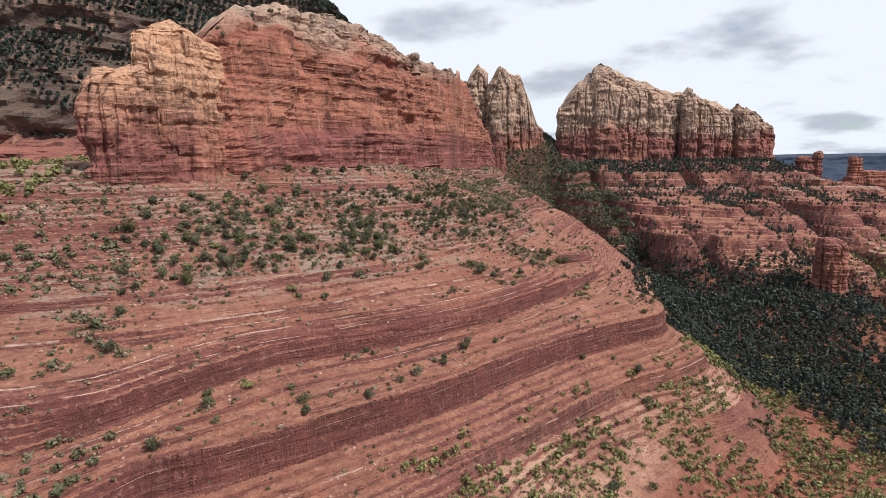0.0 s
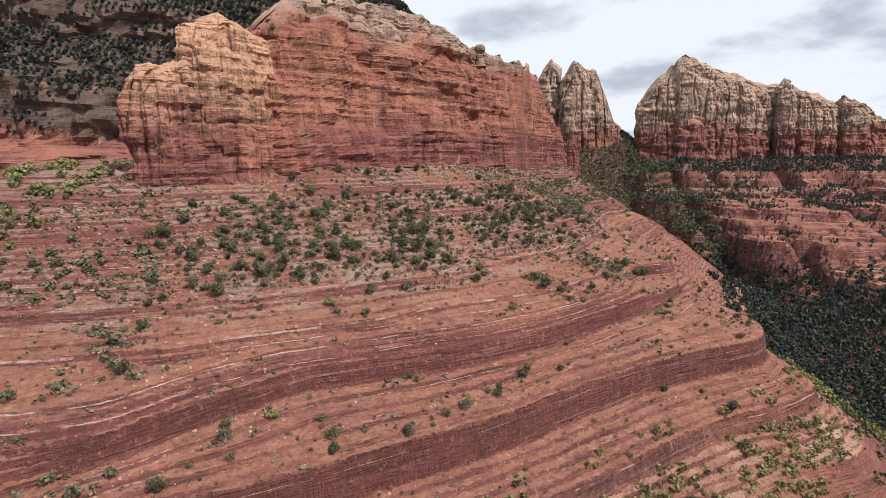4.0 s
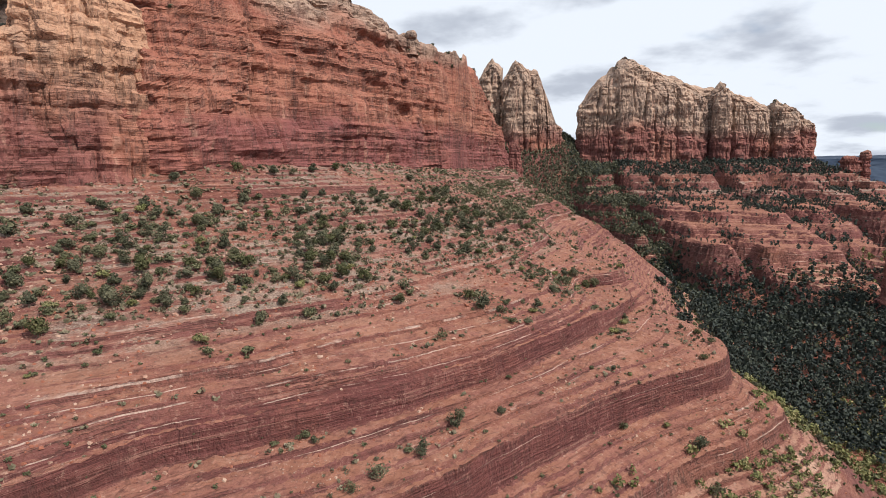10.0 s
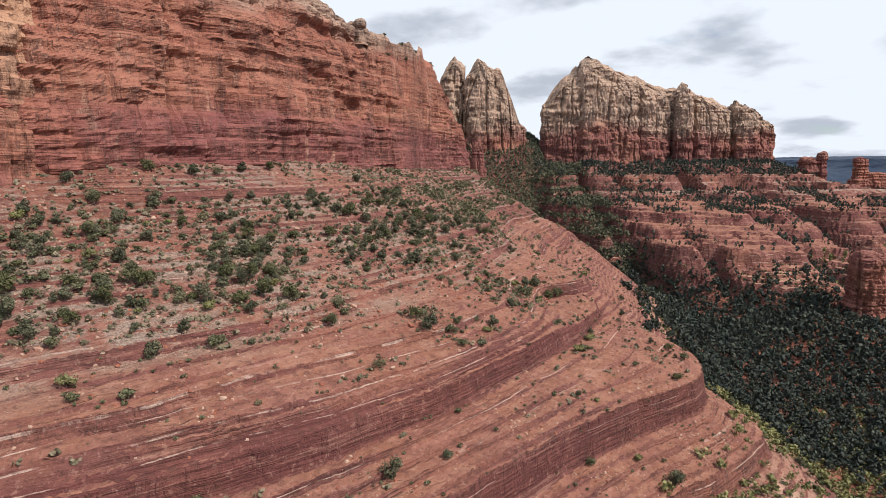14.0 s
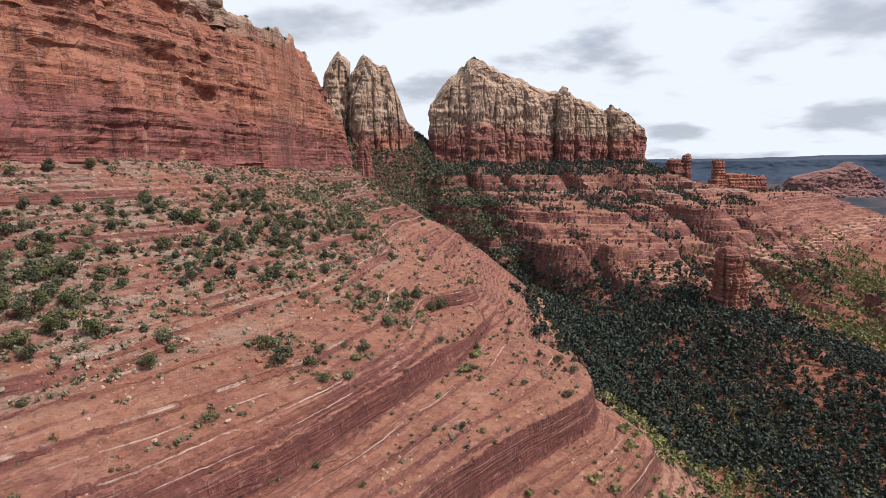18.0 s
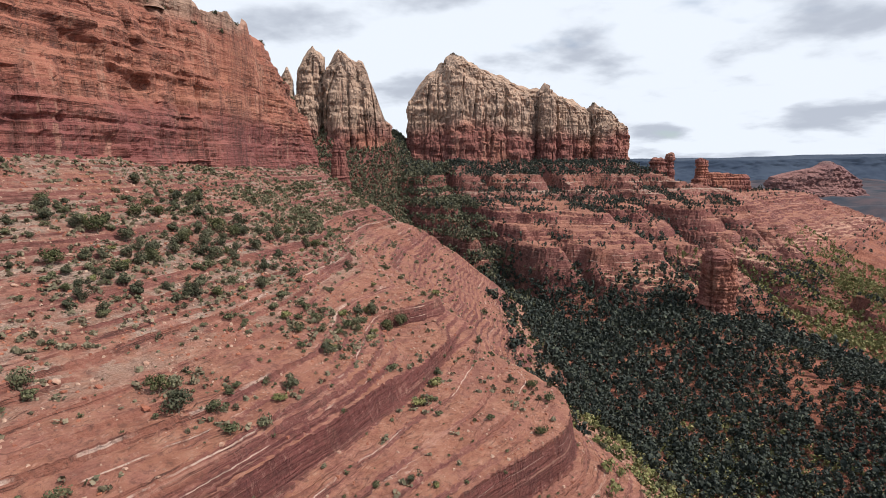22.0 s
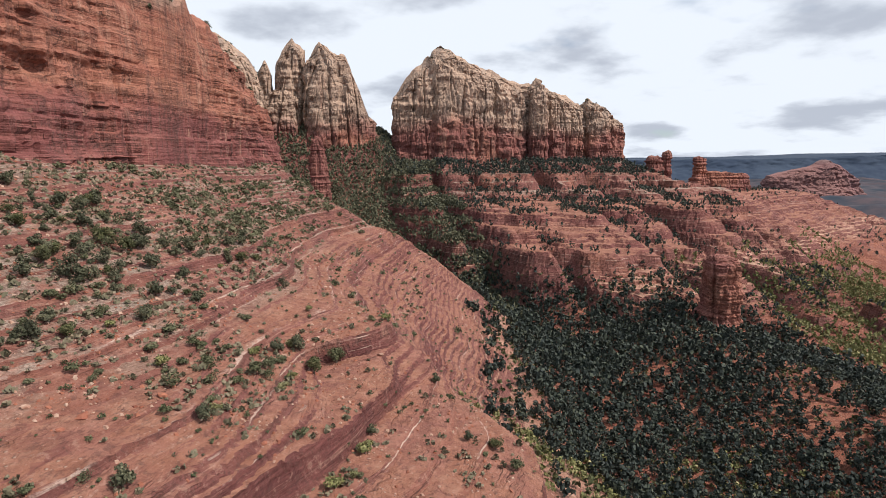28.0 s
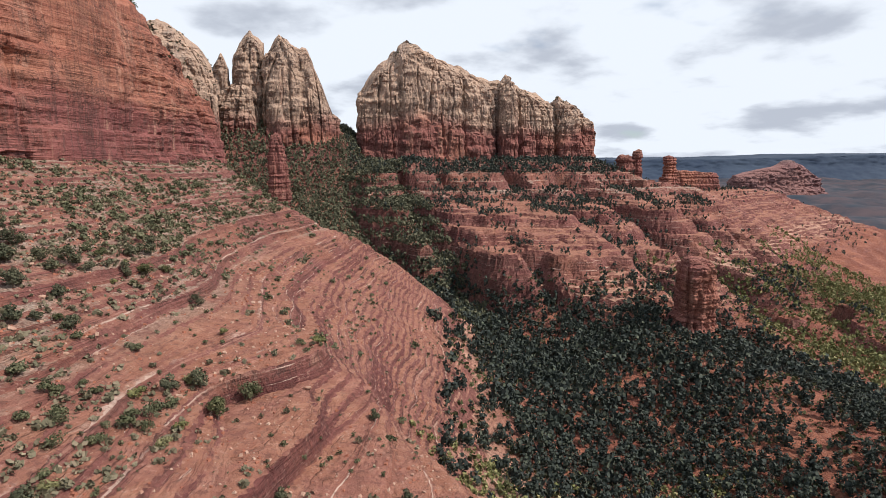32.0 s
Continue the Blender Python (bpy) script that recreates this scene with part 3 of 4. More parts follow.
# ---- cliffs and buttes ----
def resample(points, count, closed=True):
    p = np.array(points, float)
    if closed:
        p = np.vstack([p, p[:1]])
    for _ in range(2):
        q = 0.75 * p[:-1] + 0.25 * p[1:]
        r = 0.25 * p[:-1] + 0.75 * p[1:]
        p = np.stack([q, r], 1).reshape(-1, p.shape[1])
        p = np.vstack([p, p[:1]]) if closed else p
    step = np.r_[0, np.cumsum(np.linalg.norm(np.diff(p[:, :2], axis=0), axis=1))]
    at = np.linspace(0, step[-1], count + 1 if closed else count)
    out = np.stack([np.interp(at, step, p[:, k]) for k in range(p.shape[1])], -1)
    return out


SURFACE = {}


def massif(name, outline, spine, profile, material, label, category, columns=500, rows=110, base=None, flute=2.0, flute_scale=0.09,
           ledge=1.0, ledge_scale=0.35, rough=0.8, seed=0.0, crest=3.0, crest_scale=0.08, crack=0.0, bulge=0.0, block=0.0, parent=None, soft=False):
    """A rock mass: a foot outline drawn in to a crest line. profile: pairs of (how far in, how far up)."""
    foot = resample(outline, columns)
    crest_line = np.array(spine, float)
    fine = np.vstack([np.linspace(a, b, 40) for a, b in zip(crest_line, crest_line[1:])])
    near = np.argmin(((foot[:, None, :2] - fine[None, :, :2]) ** 2).sum(-1), axis=1)
    top = fine[near]
    kernel = np.ones(9) / 9
    wrap = np.vstack([top[-10:], top, top[:10]])
    top = np.stack([np.convolve(wrap[:, k], kernel, "same")[10:-10] for k in range(3)], -1)
    top[-1] = top[0]
    inward, upward = np.array(profile, float).T
    length = np.r_[0, np.cumsum(np.hypot(np.diff(inward) * 1.2, np.diff(upward)))]
    at = np.linspace(0, length[-1], rows)
    g, v = np.interp(at, length, inward), np.interp(at, length, upward)
    z0 = foot[:, 2] if foot.shape[1] > 2 else np.full(len(foot), base)
    x = foot[None, :, 0] + (top[None, :, 0] - foot[None, :, 0]) * g[:, None]
    y = foot[None, :, 1] + (top[None, :, 1] - foot[None, :, 1]) * g[:, None]
    ragged = crest * fbm(x * crest_scale, y * crest_scale, seed + 3, 4)
    z = z0[None] + (top[None, :, 2] - z0[None]) * v[:, None] + ragged * smooth((v[:, None] - 0.5) * 2)
    out = foot[None, :, :2] - top[None, :, :2]
    out = out / np.maximum(np.linalg.norm(out, axis=-1, keepdims=True), 1e-3)
    flutes = flute * (0.5 - np.abs(fbm(x * flute_scale, y * flute_scale, z * 0.012 + seed, 4)) * 1.6)
    bed = fbm(0.5 + x * 0.006, y * 0.006, z * ledge_scale + seed, 4, 0.65)
    ledges = ledge * np.sign(bed) * np.abs(bed) ** 0.6 * 1.6
    lumps = rough * fbm(x * 0.25, y * 0.25, z * 0.3 + seed, 4, 0.6)
    joint = perlin(x * flute_scale * 1.3, y * flute_scale * 1.3, z * 0.006 + seed + 5)
    joint2 = perlin(x * flute_scale * 3.1, y * flute_scale * 3.1, z * 0.02 + seed + 9)
    flutes = flutes - crack * np.exp(-((joint / 0.05) ** 2)) - 0.45 * crack * np.exp(-((joint2 / 0.05) ** 2))
    slabs = perlin(x * 0.06, y * 0.06, z * 0.09 + seed + 2)
    flutes = flutes + 0.4 * flute * np.sign(slabs) * smooth(np.abs(slabs) / 0.12)
    swell = fbm(x * 0.028, y * 0.028, z * 0.055 + seed + 7, 2)
    flutes = flutes + bulge * (np.abs(swell) * 1.8 - 0.4)
    if block:
        # angular blocks between the joints, of uneven length and height
        arc = np.r_[0, np.cumsum(np.linalg.norm(np.diff(foot[:, :2], axis=0), axis=1))][None] + 3.5 * fbm(x * 0.05, y * 0.05, z * 0.08 + seed, 2)
        for long, tall, share in ((11.0, 6.5, 1.0), (4.2, 2.6, 0.55)):
            course = np.floor((z + 1.5 * fbm(x * 0.03, y * 0.03, seed, 2)) / tall)
            column = np.floor(arc / long + 0.37 * course)
            flutes = flutes + block * share * 2.2 * perlin(column * 7.31 + 0.4, course * 5.17 + 0.4, seed + 0.5)
    fade = smooth((1.02 - g) / 0.35)[:, None]
    reach = np.linalg.norm(foot[:, :2] - top[:, :2], axis=1)[None]
    push = (flutes + ledges + lumps) * fade * np.clip(reach * (1.05 - g[:, None]) / (3.0 * flute + 1.0), 0.1, 1)
    x, y = x + out[..., 0] * push, y + out[..., 1] * push
    z = z + 0.5 * rough * fbm(x * 0.4, y * 0.4, seed, 3) * v[:, None]
    x[:, -1], y[:, -1], z[:, -1] = x[:, 0], y[:, 0], z[:, 0]
    SURFACE[name, seed] = np.stack([x, y, z], -1)
    mesh = grid_mesh(name, x, y, z, soft)
    if parent is None:
        return thing(name, mesh, material, label, category)
    mesh.materials.append(material)
    ob = new(name, mesh)
    ob.parent = parent
    if label:
        ob["label"] = label
    return ob


def assembly(name, label, category):
    return tagged(new(name), label, category)


cliff = assembly("cliff", "long red sandstone cliff with a cream-coloured crest", "cliff")
massif("wall", [(-88, 163, 92), (-72, 171, 93), (-56, 183, 93), (-38, 212, 93), (-22, 238, 93), (-4, 280, 93), (15, 325, 92), (33, 362, 84), (38, 392, 64),
                (14, 410, 74), (-25, 370, 88), (-55, 310, 90), (-85, 250, 90), (-112, 200, 88), (-105, 175, 88)],
       [(-80, 180, 134), (-74, 187, 141), (-70, 195, 149), (-61, 214, 155), (-53, 228, 156), (-37, 254, 157), (-24, 275, 151), (-6, 290, 145), (5, 303, 147), (9, 325, 146), (13, 345, 142), (20, 368, 126)],
       [(0, 0), (0.05, 0.06), (0.09, 0.09), (0.11, 0.34), (0.18, 0.46), (0.24, 0.63), (0.36, 0.74), (0.42, 0.84), (0.60, 0.89), (0.66, 0.97), (1, 1)],
       ROCK_CLIFF, "", "", columns=760, rows=150, flute=2.2, flute_scale=0.05, ledge=0.5, ledge_scale=0.22, rough=0.7, seed=1.0, crest=5, crest_scale=0.10, crack=1.8, bulge=1.4, block=0.8, parent=cliff)
massif("buttress", [(-98, 151, 92), (-92, 148, 92), (-84, 153, 92), (-78, 163, 93), (-82, 174, 93), (-95, 172, 91), (-100, 160, 91)], [(-94, 156, 124), (-86, 163, 127)],
       [(0, 0), (0.10, 0.12), (0.06, 0.55), (0.0, 0.66), (0.05, 0.76), (0.3, 0.9), (0.65, 0.97), (1, 1)], ROCK_SUNLIT, "blocky sandstone buttress with an overhanging ledge, coloured as if sunlit", "", columns=300, rows=120,
       flute=1.6, flute_scale=0.10, ledge=0.3, rough=0.7, block=0.9, seed=21.0, crest=2, crest_scale=0.15, crack=1.5, parent=cliff)
massif("buttress", [(-89, 161, 90), (-82, 158, 90), (-72, 167, 90), (-65, 180, 90), (-74, 190, 90), (-88, 180, 90)], [(-85, 171, 139), (-81, 174, 141), (-76, 180, 138)],
       [(0, 0), (0.1, 0.3), (0.15, 0.7), (0.3, 0.92), (1, 1)], ROCK_SUNLIT, "rounded sandstone knob, coloured as if sunlit", "", columns=260, rows=110, flute=1.4, flute_scale=0.10, ledge=0.35, rough=0.7, block=0.9, seed=22.0,
       crest=1.5, crest_scale=0.15, crack=1.2, parent=cliff)
massif("hoodoo", [(-16, 275, 141), (-12, 274, 141), (-10.5, 278, 141), (-13, 281, 141), (-16.5, 279, 141)], [(-14, 278, 150.5), (-13, 278, 150.8)],
       [(0, 0), (0.5, 0.3), (0.72, 0.62), (0.3, 0.70), (0.22, 0.86), (0.5, 0.98), (1, 1)], ROCK_CLIFF, "balanced rock on a narrow neck", "", columns=60, rows=40, flute=0.4, ledge=0.2, rough=0.3, seed=23.0, crest=0.3, parent=cliff)

butte = assembly("butte", "tall butte of grey-cream sandstone over red walls", "butte")
STEEP = [(0, 0), (0.10, 0.10), (0.13, 0.34), (0.19, 0.40), (0.26, 0.74), (0.42, 0.90), (1, 1)]
for k, (name, outline, spine) in enumerate((
        ("shoulder", [(127, 662, 96), (140, 648, 94), (165, 641, 92), (180, 648, 92), (180, 690, 92), (145, 695, 96)], [(139, 668, 166), (145, 668, 175), (160, 668, 192), (178, 668, 205)]),
        ("peak", [(166, 642, 92), (184, 636, 92), (205, 640, 92), (228, 640, 92), (238, 650, 92), (238, 700, 92), (180, 705, 92), (165, 680, 92)], [(172, 664, 202), (181, 666, 211), (200, 668, 201), (215, 670, 192), (232, 672, 187)]),
        ("wall", [(230, 649, 92), (248, 644, 92), (266, 648, 92), (272, 656, 92), (272, 700, 92), (230, 700, 92)], [(236, 670, 187), (250, 672, 180), (268, 672, 171)]),
        ("pillar", [(269, 646, 92), (278, 640, 92), (288, 641, 92), (294, 650, 92), (294, 695, 92), (269, 695, 92)], [(277, 666, 176), (283, 666, 183), (290, 668, 176)]),
        ("wall", [(291, 653, 92), (308, 647, 92), (325, 649, 92), (339, 658, 92), (339, 700, 92), (291, 700, 92)], [(296, 670, 172), (318, 670, 162), (334, 670, 155)]),
        ("tower", [(337, 656, 91), (348, 648, 91), (368, 650, 90), (390, 660, 89), (397, 675, 89), (380, 700, 89), (337, 700, 90)], [(343, 668, 165), (362, 670, 157), (380, 674, 143), (388, 678, 132)]),
        ("core", [(136, 668, 92), (165, 656, 92), (230, 654, 92), (300, 657, 91), (350, 661, 90), (390, 674, 89), (385, 706, 89), (140, 706, 92)], [(150, 672, 176), (181, 672, 206), (235, 674, 190), (270, 674, 176), (284, 674, 179), (336, 674, 160), (384, 678, 140)]))):
    massif(name, outline, spine, STEEP, ROCK_BUTTE, "", "", columns=230, rows=95, flute=2.4, flute_scale=0.06, ledge=0.6, ledge_scale=0.2, rough=1.1, block=1.0, seed=30.0 + 3 * k,
           crest=5, crest_scale=0.09, crack=2.6, bulge=2.0, parent=butte)

spires = assembly("rock_spires", "cluster of pointed cream and red sandstone spires", "rock spires")
FIN = [(0, 0), (0.06, 0.10), (0.10, 0.42), (0.20, 0.66), (0.42, 0.90), (1, 1)]
for k, (outline, spine, crest) in enumerate((
        ([(7, 660, 130), (15, 655, 128), (22, 660, 126), (23, 676, 128), (9, 680, 130)], [(10, 667, 179), (16, 667, 190), (20, 667, 181)], 2),
        ([(24, 656, 118), (40, 650, 114), (51, 653, 112), (53, 690, 112), (24, 690, 116)], [(27, 667, 190), (34, 667, 199), (40, 667, 208), (46, 667, 204), (53, 667, 197)], 4),
        ([(48, 642, 96), (54, 634, 96), (68, 630, 98), (88, 636, 106), (106, 646, 114), (119, 657, 118), (112, 688, 122), (60, 690, 110), (47, 670, 100)],
         [(57, 664, 194), (65, 664, 208), (72, 665, 203), (80, 666, 193), (87, 666, 199), (92, 666, 188), (102, 665, 163), (110, 664, 139)], 3),
        ([(0, 656, 118), (20, 640, 112), (38, 636, 106), (48, 646, 102), (49, 690, 110), (0, 690, 120)], [(8, 668, 150), (20, 666, 160), (34, 664, 166), (45, 664, 158)], 6))):
    massif("pinnacle", outline, spine, FIN, ROCK_BUTTE, "", "", columns=260, rows=105, flute=1.9, flute_scale=0.055, ledge=0.5, ledge_scale=0.2, rough=1.2, block=1.1, seed=50.0 + 3 * k, crest=crest, crest_scale=0.14, crack=3.2, bulge=1.2, parent=spires)

massif("rock_dome", [(-70, 590, 95), (-20, 572, 95), (10, 582, 95), (20, 610, 95), (0, 660, 95), (-70, 670, 95)], [(-55, 622, 204), (-24, 612, 201), (-8, 610, 193), (4, 611, 182), (12, 612, 170)],
       [(0, 0), (0.14, 0.4), (0.2, 0.62), (0.5, 0.86), (1, 1)], ROCK_BUTTE, "pale rounded rock dome behind the cliff", "rock dome", columns=260, rows=100, flute=3, flute_scale=0.06, ledge=1.0, ledge_scale=0.2, rough=1.6, seed=60.0, crest=4, crack=2.5)

massif("rock_pillar", [(49, 575, 60), (58, 570, 60), (67, 575, 60), (68, 585, 60), (57, 590, 60), (49, 585, 60)], [(56.5, 579, 117.5), (58, 580, 118)],
       [(0, 0), (0.08, 0.2), (0.16, 0.25), (0.22, 0.6), (0.45, 0.8), (0.65, 0.93), (1, 1)], ROCK_RED, "slender red sandstone pillar below the spires", "rock pillar", columns=110, rows=80, flute=1.4, flute_scale=0.15, ledge=0.7, seed=2.0, crest=1, crack=1.5)

massif("rock_outcrop", [(224, 325, 14), (234, 320, 14), (246, 324, 14), (252, 338, 16), (240, 352, 18), (228, 346, 18)], [(231, 334, 54), (240, 337, 53)],
       [(0, 0), (0.3, 0.3), (0.36, 0.6), (0.42, 0.9), (0.7, 0.97), (1, 1)], ROCK_RED, "dark red layered sandstone outcrop", "rock outcrop", columns=180, rows=90, flute=1.6, flute_scale=0.1, ledge=0.45, rough=1.2, seed=6.0, crest=1, crack=1.5)

# towers take the lightened rock too, for sun on the ridge
towers = assembly("rock_towers", "small weathered orange rock towers on a ridge, coloured as if sunlit", "rock towers")
massif("tower", [(398, 634, 74), (408, 630, 74), (420, 634, 74), (421, 648, 74), (402, 650, 74)], [(405, 640, 105), (413, 640, 104)],
       [(0, 0), (0.25, 0.4), (0.12, 0.5), (0.25, 0.75), (0.15, 0.82), (0.6, 0.96), (1, 1)], ROCK_SUNLIT, "", "", columns=120, rows=70, flute=1.8, flute_scale=0.15, ledge=0.9, seed=7.0, crest=3, crest_scale=0.2, crack=1.5, parent=towers)
massif("tower", [(419, 636, 74), (425, 633, 74), (432, 638, 74), (430, 650, 74), (421, 650, 74)], [(424, 641, 110), (426, 641, 111)],
       [(0, 0), (0.25, 0.4), (0.35, 0.7), (0.2, 0.78), (0.3, 0.95), (1, 1)], ROCK_SUNLIT, "", "", columns=100, rows=70, flute=1.0, flute_scale=0.15, ledge=0.7, seed=8.5, crest=1, crack=1.0, parent=towers)

ridge_wall = assembly("rock_wall", "red rock tower at the end of a low wall", "rock wall")
massif("tower", [(472, 654, 68), (482, 650, 68), (493, 655, 68), (494, 668, 68), (474, 670, 68)], [(480, 661, 105), (486, 661, 103)],
       [(0, 0), (0.25, 0.4), (0.4, 0.75), (0.5, 0.95), (1, 1)], ROCK_RED, "", "", columns=120, rows=70, flute=1.4, flute_scale=0.12, ledge=1.0, seed=8.0, crest=2, crack=1.2, parent=ridge_wall)
massif("wall", [(488, 654, 68), (515, 650, 66), (545, 652, 66), (558, 662, 64), (540, 676, 66), (488, 674, 68)], [(494, 662, 89), (520, 662, 87), (548, 663, 86)],
       [(0, 0), (0.3, 0.35), (0.4, 0.8), (0.6, 0.95), (1, 1)], ROCK_RED, "", "", columns=180, rows=60, flute=1.8, flute_scale=0.12, ledge=1.0, seed=8.8, crest=2, crack=1.5, parent=ridge_wall)

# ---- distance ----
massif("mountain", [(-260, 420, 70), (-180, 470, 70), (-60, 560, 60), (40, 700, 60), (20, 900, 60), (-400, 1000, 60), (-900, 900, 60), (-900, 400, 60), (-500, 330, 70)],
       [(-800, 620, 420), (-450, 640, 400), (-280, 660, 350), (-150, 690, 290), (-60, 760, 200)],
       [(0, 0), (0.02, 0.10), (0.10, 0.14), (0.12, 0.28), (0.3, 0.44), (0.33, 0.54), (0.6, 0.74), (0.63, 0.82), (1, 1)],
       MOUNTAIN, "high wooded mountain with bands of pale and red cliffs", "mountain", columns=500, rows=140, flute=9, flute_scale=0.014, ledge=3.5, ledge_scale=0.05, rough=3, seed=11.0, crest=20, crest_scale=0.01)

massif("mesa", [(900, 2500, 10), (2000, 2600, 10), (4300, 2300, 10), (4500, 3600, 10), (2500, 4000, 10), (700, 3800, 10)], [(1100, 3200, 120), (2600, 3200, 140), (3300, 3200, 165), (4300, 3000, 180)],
       [(0, 0), (0.2, 0.55), (0.25, 0.9), (1, 1)], FAR_BLUE, "long dark wooded mesa on the horizon, coloured blue for haze", "mesa", columns=400, rows=40, flute=14, flute_scale=0.003, ledge=0.0, rough=0.5, seed=13.0, crest=8, crest_scale=0.003, soft=True)

massif("mesa", [(1385, 1490, -5), (1500, 1450, -5), (1640, 1440, -5), (1790, 1480, -5), (1800, 1560, -5), (1640, 1640, -5), (1430, 1600, -5)],
       [(1425, 1520, 64), (1500, 1520, 78), (1575, 1520, 90), (1612, 1520, 98), (1627, 1520, 118), (1650, 1520, 104), (1688, 1520, 90), (1740, 1520, 64)],
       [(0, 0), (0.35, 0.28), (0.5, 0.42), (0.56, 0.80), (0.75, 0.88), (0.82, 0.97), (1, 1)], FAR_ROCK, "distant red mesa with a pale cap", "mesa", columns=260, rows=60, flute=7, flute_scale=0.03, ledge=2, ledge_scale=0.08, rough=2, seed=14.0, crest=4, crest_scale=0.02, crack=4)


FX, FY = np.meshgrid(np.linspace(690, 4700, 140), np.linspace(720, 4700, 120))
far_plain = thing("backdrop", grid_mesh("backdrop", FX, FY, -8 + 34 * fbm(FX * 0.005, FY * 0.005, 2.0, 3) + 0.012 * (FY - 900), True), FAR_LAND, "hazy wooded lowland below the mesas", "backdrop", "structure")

# ---- plants and stones ----
def crown_quads(seed, count, width, height, leaf, lift=0.12, lobes=6, point=0.0):
    """Leaf sprays of a crown: four corners for each, on lumps round a lifted middle."""
    r = np.random.default_rng(seed)
    lobe = r.normal(0, 1, (lobes, 3))
    lobe /= np.linalg.norm(lobe, axis=1, keepdims=True)
    lobe *= r.uniform(0.25, 0.62, (lobes, 1))
    size = r.uniform(0.34, 0.58, lobes)
    which = r.integers(0, lobes, count)
    way = r.normal(0, 1, (count, 3))
    way /= np.linalg.norm(way, axis=1, keepdims=True)
    p = lobe[which] + way * (size[which] * r.uniform(0.62, 1.05, count))[:, None]
    p[:, 2] = np.maximum(p[:, 2], -0.85 + 0.1 * r.random(count))
    taper = 1 - point * np.clip((p[:, 2] + 0.3) / 1.3, 0, 1)
    p[:, :2] *= taper[:, None]
    centre = p * (width / 2, width / 2, height * (1 - lift) / 2) + (0, 0, height * (lift + (1 - lift) / 2) * 0.93)
    face = way + r.normal(0, 0.42, (count, 3))
    a = np.cross(face, r.normal(0, 1, (count, 3)))
    a /= np.maximum(np.linalg.norm(a, axis=1, keepdims=True), 1e-6)
    b = np.cross(face, a)
    b /= np.maximum(np.linalg.norm(b, axis=1, keepdims=True), 1e-6)
    s1, s2 = (leaf * r.uniform(0.55, 1.25, (count, 1)) for _ in range(2))
    bend = way * leaf * 0.25
    return np.stack([centre - a * s1 - b * s2 * 0.6, centre + a * s1 * 0.7 - b * s2 + bend, centre + a * s1 + b * s2 * 0.7, centre - a * s1 * 0.6 + b * s2 + bend], 1)


def quad_mesh(name, quads, material):
    """A mesh of loose four-cornered pieces, from an array of pieces x 4 x 3."""
    count = len(quads)
    mesh = bpy.data.meshes.new(name)
    mesh.vertices.add(count * 4)
    mesh.vertices.foreach_set("co", quads.astype(np.float32).ravel())
    mesh.loops.add(count * 4)
    mesh.loops.foreach_set("vertex_index", np.arange(count * 4, dtype=np.int32))
    mesh.polygons.add(count)
    mesh.polygons.foreach_set("loop_start", np.arange(0, count * 4, 4, dtype=np.int32))
    mesh.update(calc_edges=True)
    mesh.materials.append(material)
    return mesh


def limb(bm, a, b, ra, rb, sides=6):
    """A tapered branch from a to b."""
    a, b = Vector(a), Vector(b)
    axis = (b - a).normalized()
    u = axis.orthogonal().normalized()
    v = axis.cross(u)
    rings = []
    for p, r in ((a, ra), (b, rb)):
        rings.append([bm.verts.new(p + r * (u * math.cos(k * math.tau / sides) + v * math.sin(k * math.tau / sides))) for k in range(sides)])
    for k in range(sides):
        bm.faces.new((rings[0][k], rings[0][(k + 1) % sides], rings[1][(k + 1) % sides], rings[1][k]))
    bm.faces.new(rings[1])


def trunk_mesh(name, seed, width, height, girth):
    r = random.Random(seed)
    bm = bmesh.new()
    lean = Vector((r.uniform(-0.15, 0.15), r.uniform(-0.15, 0.15), 0.55)) * height
    limb(bm, (0, 0, -0.5), lean * 0.5, girth, girth * 0.75)
    limb(bm, lean * 0.5, lean, girth * 0.75, girth * 0.45)
    for k in range(5):
        turn = k * 1.26 + r.uniform(-0.4, 0.4)
        start = lean * r.uniform(0.25, 0.9)
        end = start + Vector((math.cos(turn) * width * 0.3, math.sin(turn) * width * 0.3, height * r.uniform(0.12, 0.3)))
        limb(bm, start, end, girth * 0.4, girth * 0.12, 5)
    mesh = bpy.data.meshes.new(name)
    bm.to_mesh(mesh)
    bm.free()
    mesh.materials.append(BARK)
    return mesh


def plant(name, label, category, group, seed, count, width, height, leaf, material, girth, point=0.0, lift=0.1):
    root = tagged(new(name), label, category, group)
    for part_name, mesh in (("trunk", trunk_mesh("trunk", seed, width, height, girth)),
                            ("crown", quad_mesh("crown", crown_quads(seed, count, width, height, leaf, lift, 7, point), material))):
        ob = new(part_name, mesh)
        ob.parent = root
    return root


def slope_of(x, y):
    h = land(x, y)
    return h, np.hypot(land(x + 0.8, y) - h, land(x, y + 0.8) - h) / 0.8


def sown(seed, count, x0, x1, y0, y1, chance):
    """Places where something grows: count tries in a box, kept by chance(x, y, z, slope)."""
    r = np.random.default_rng(seed)
    x, y = r.uniform(x0, x1, count), r.uniform(y0, y1, count)
    z, steep = slope_of(x, y)
    keep = r.random(count) < chance(x, y, z, steep)
    return np.stack([x, y, z], -1)[keep]


def spaced(points, gap):
    """Drops points that crowd others."""
    cells, out = set(), []
    for n, p in enumerate(points):
        key = (int(p[0] // gap), int(p[1] // gap))
        if key not in cells:
            cells.add(key)
            out.append(n)
    return points[out]


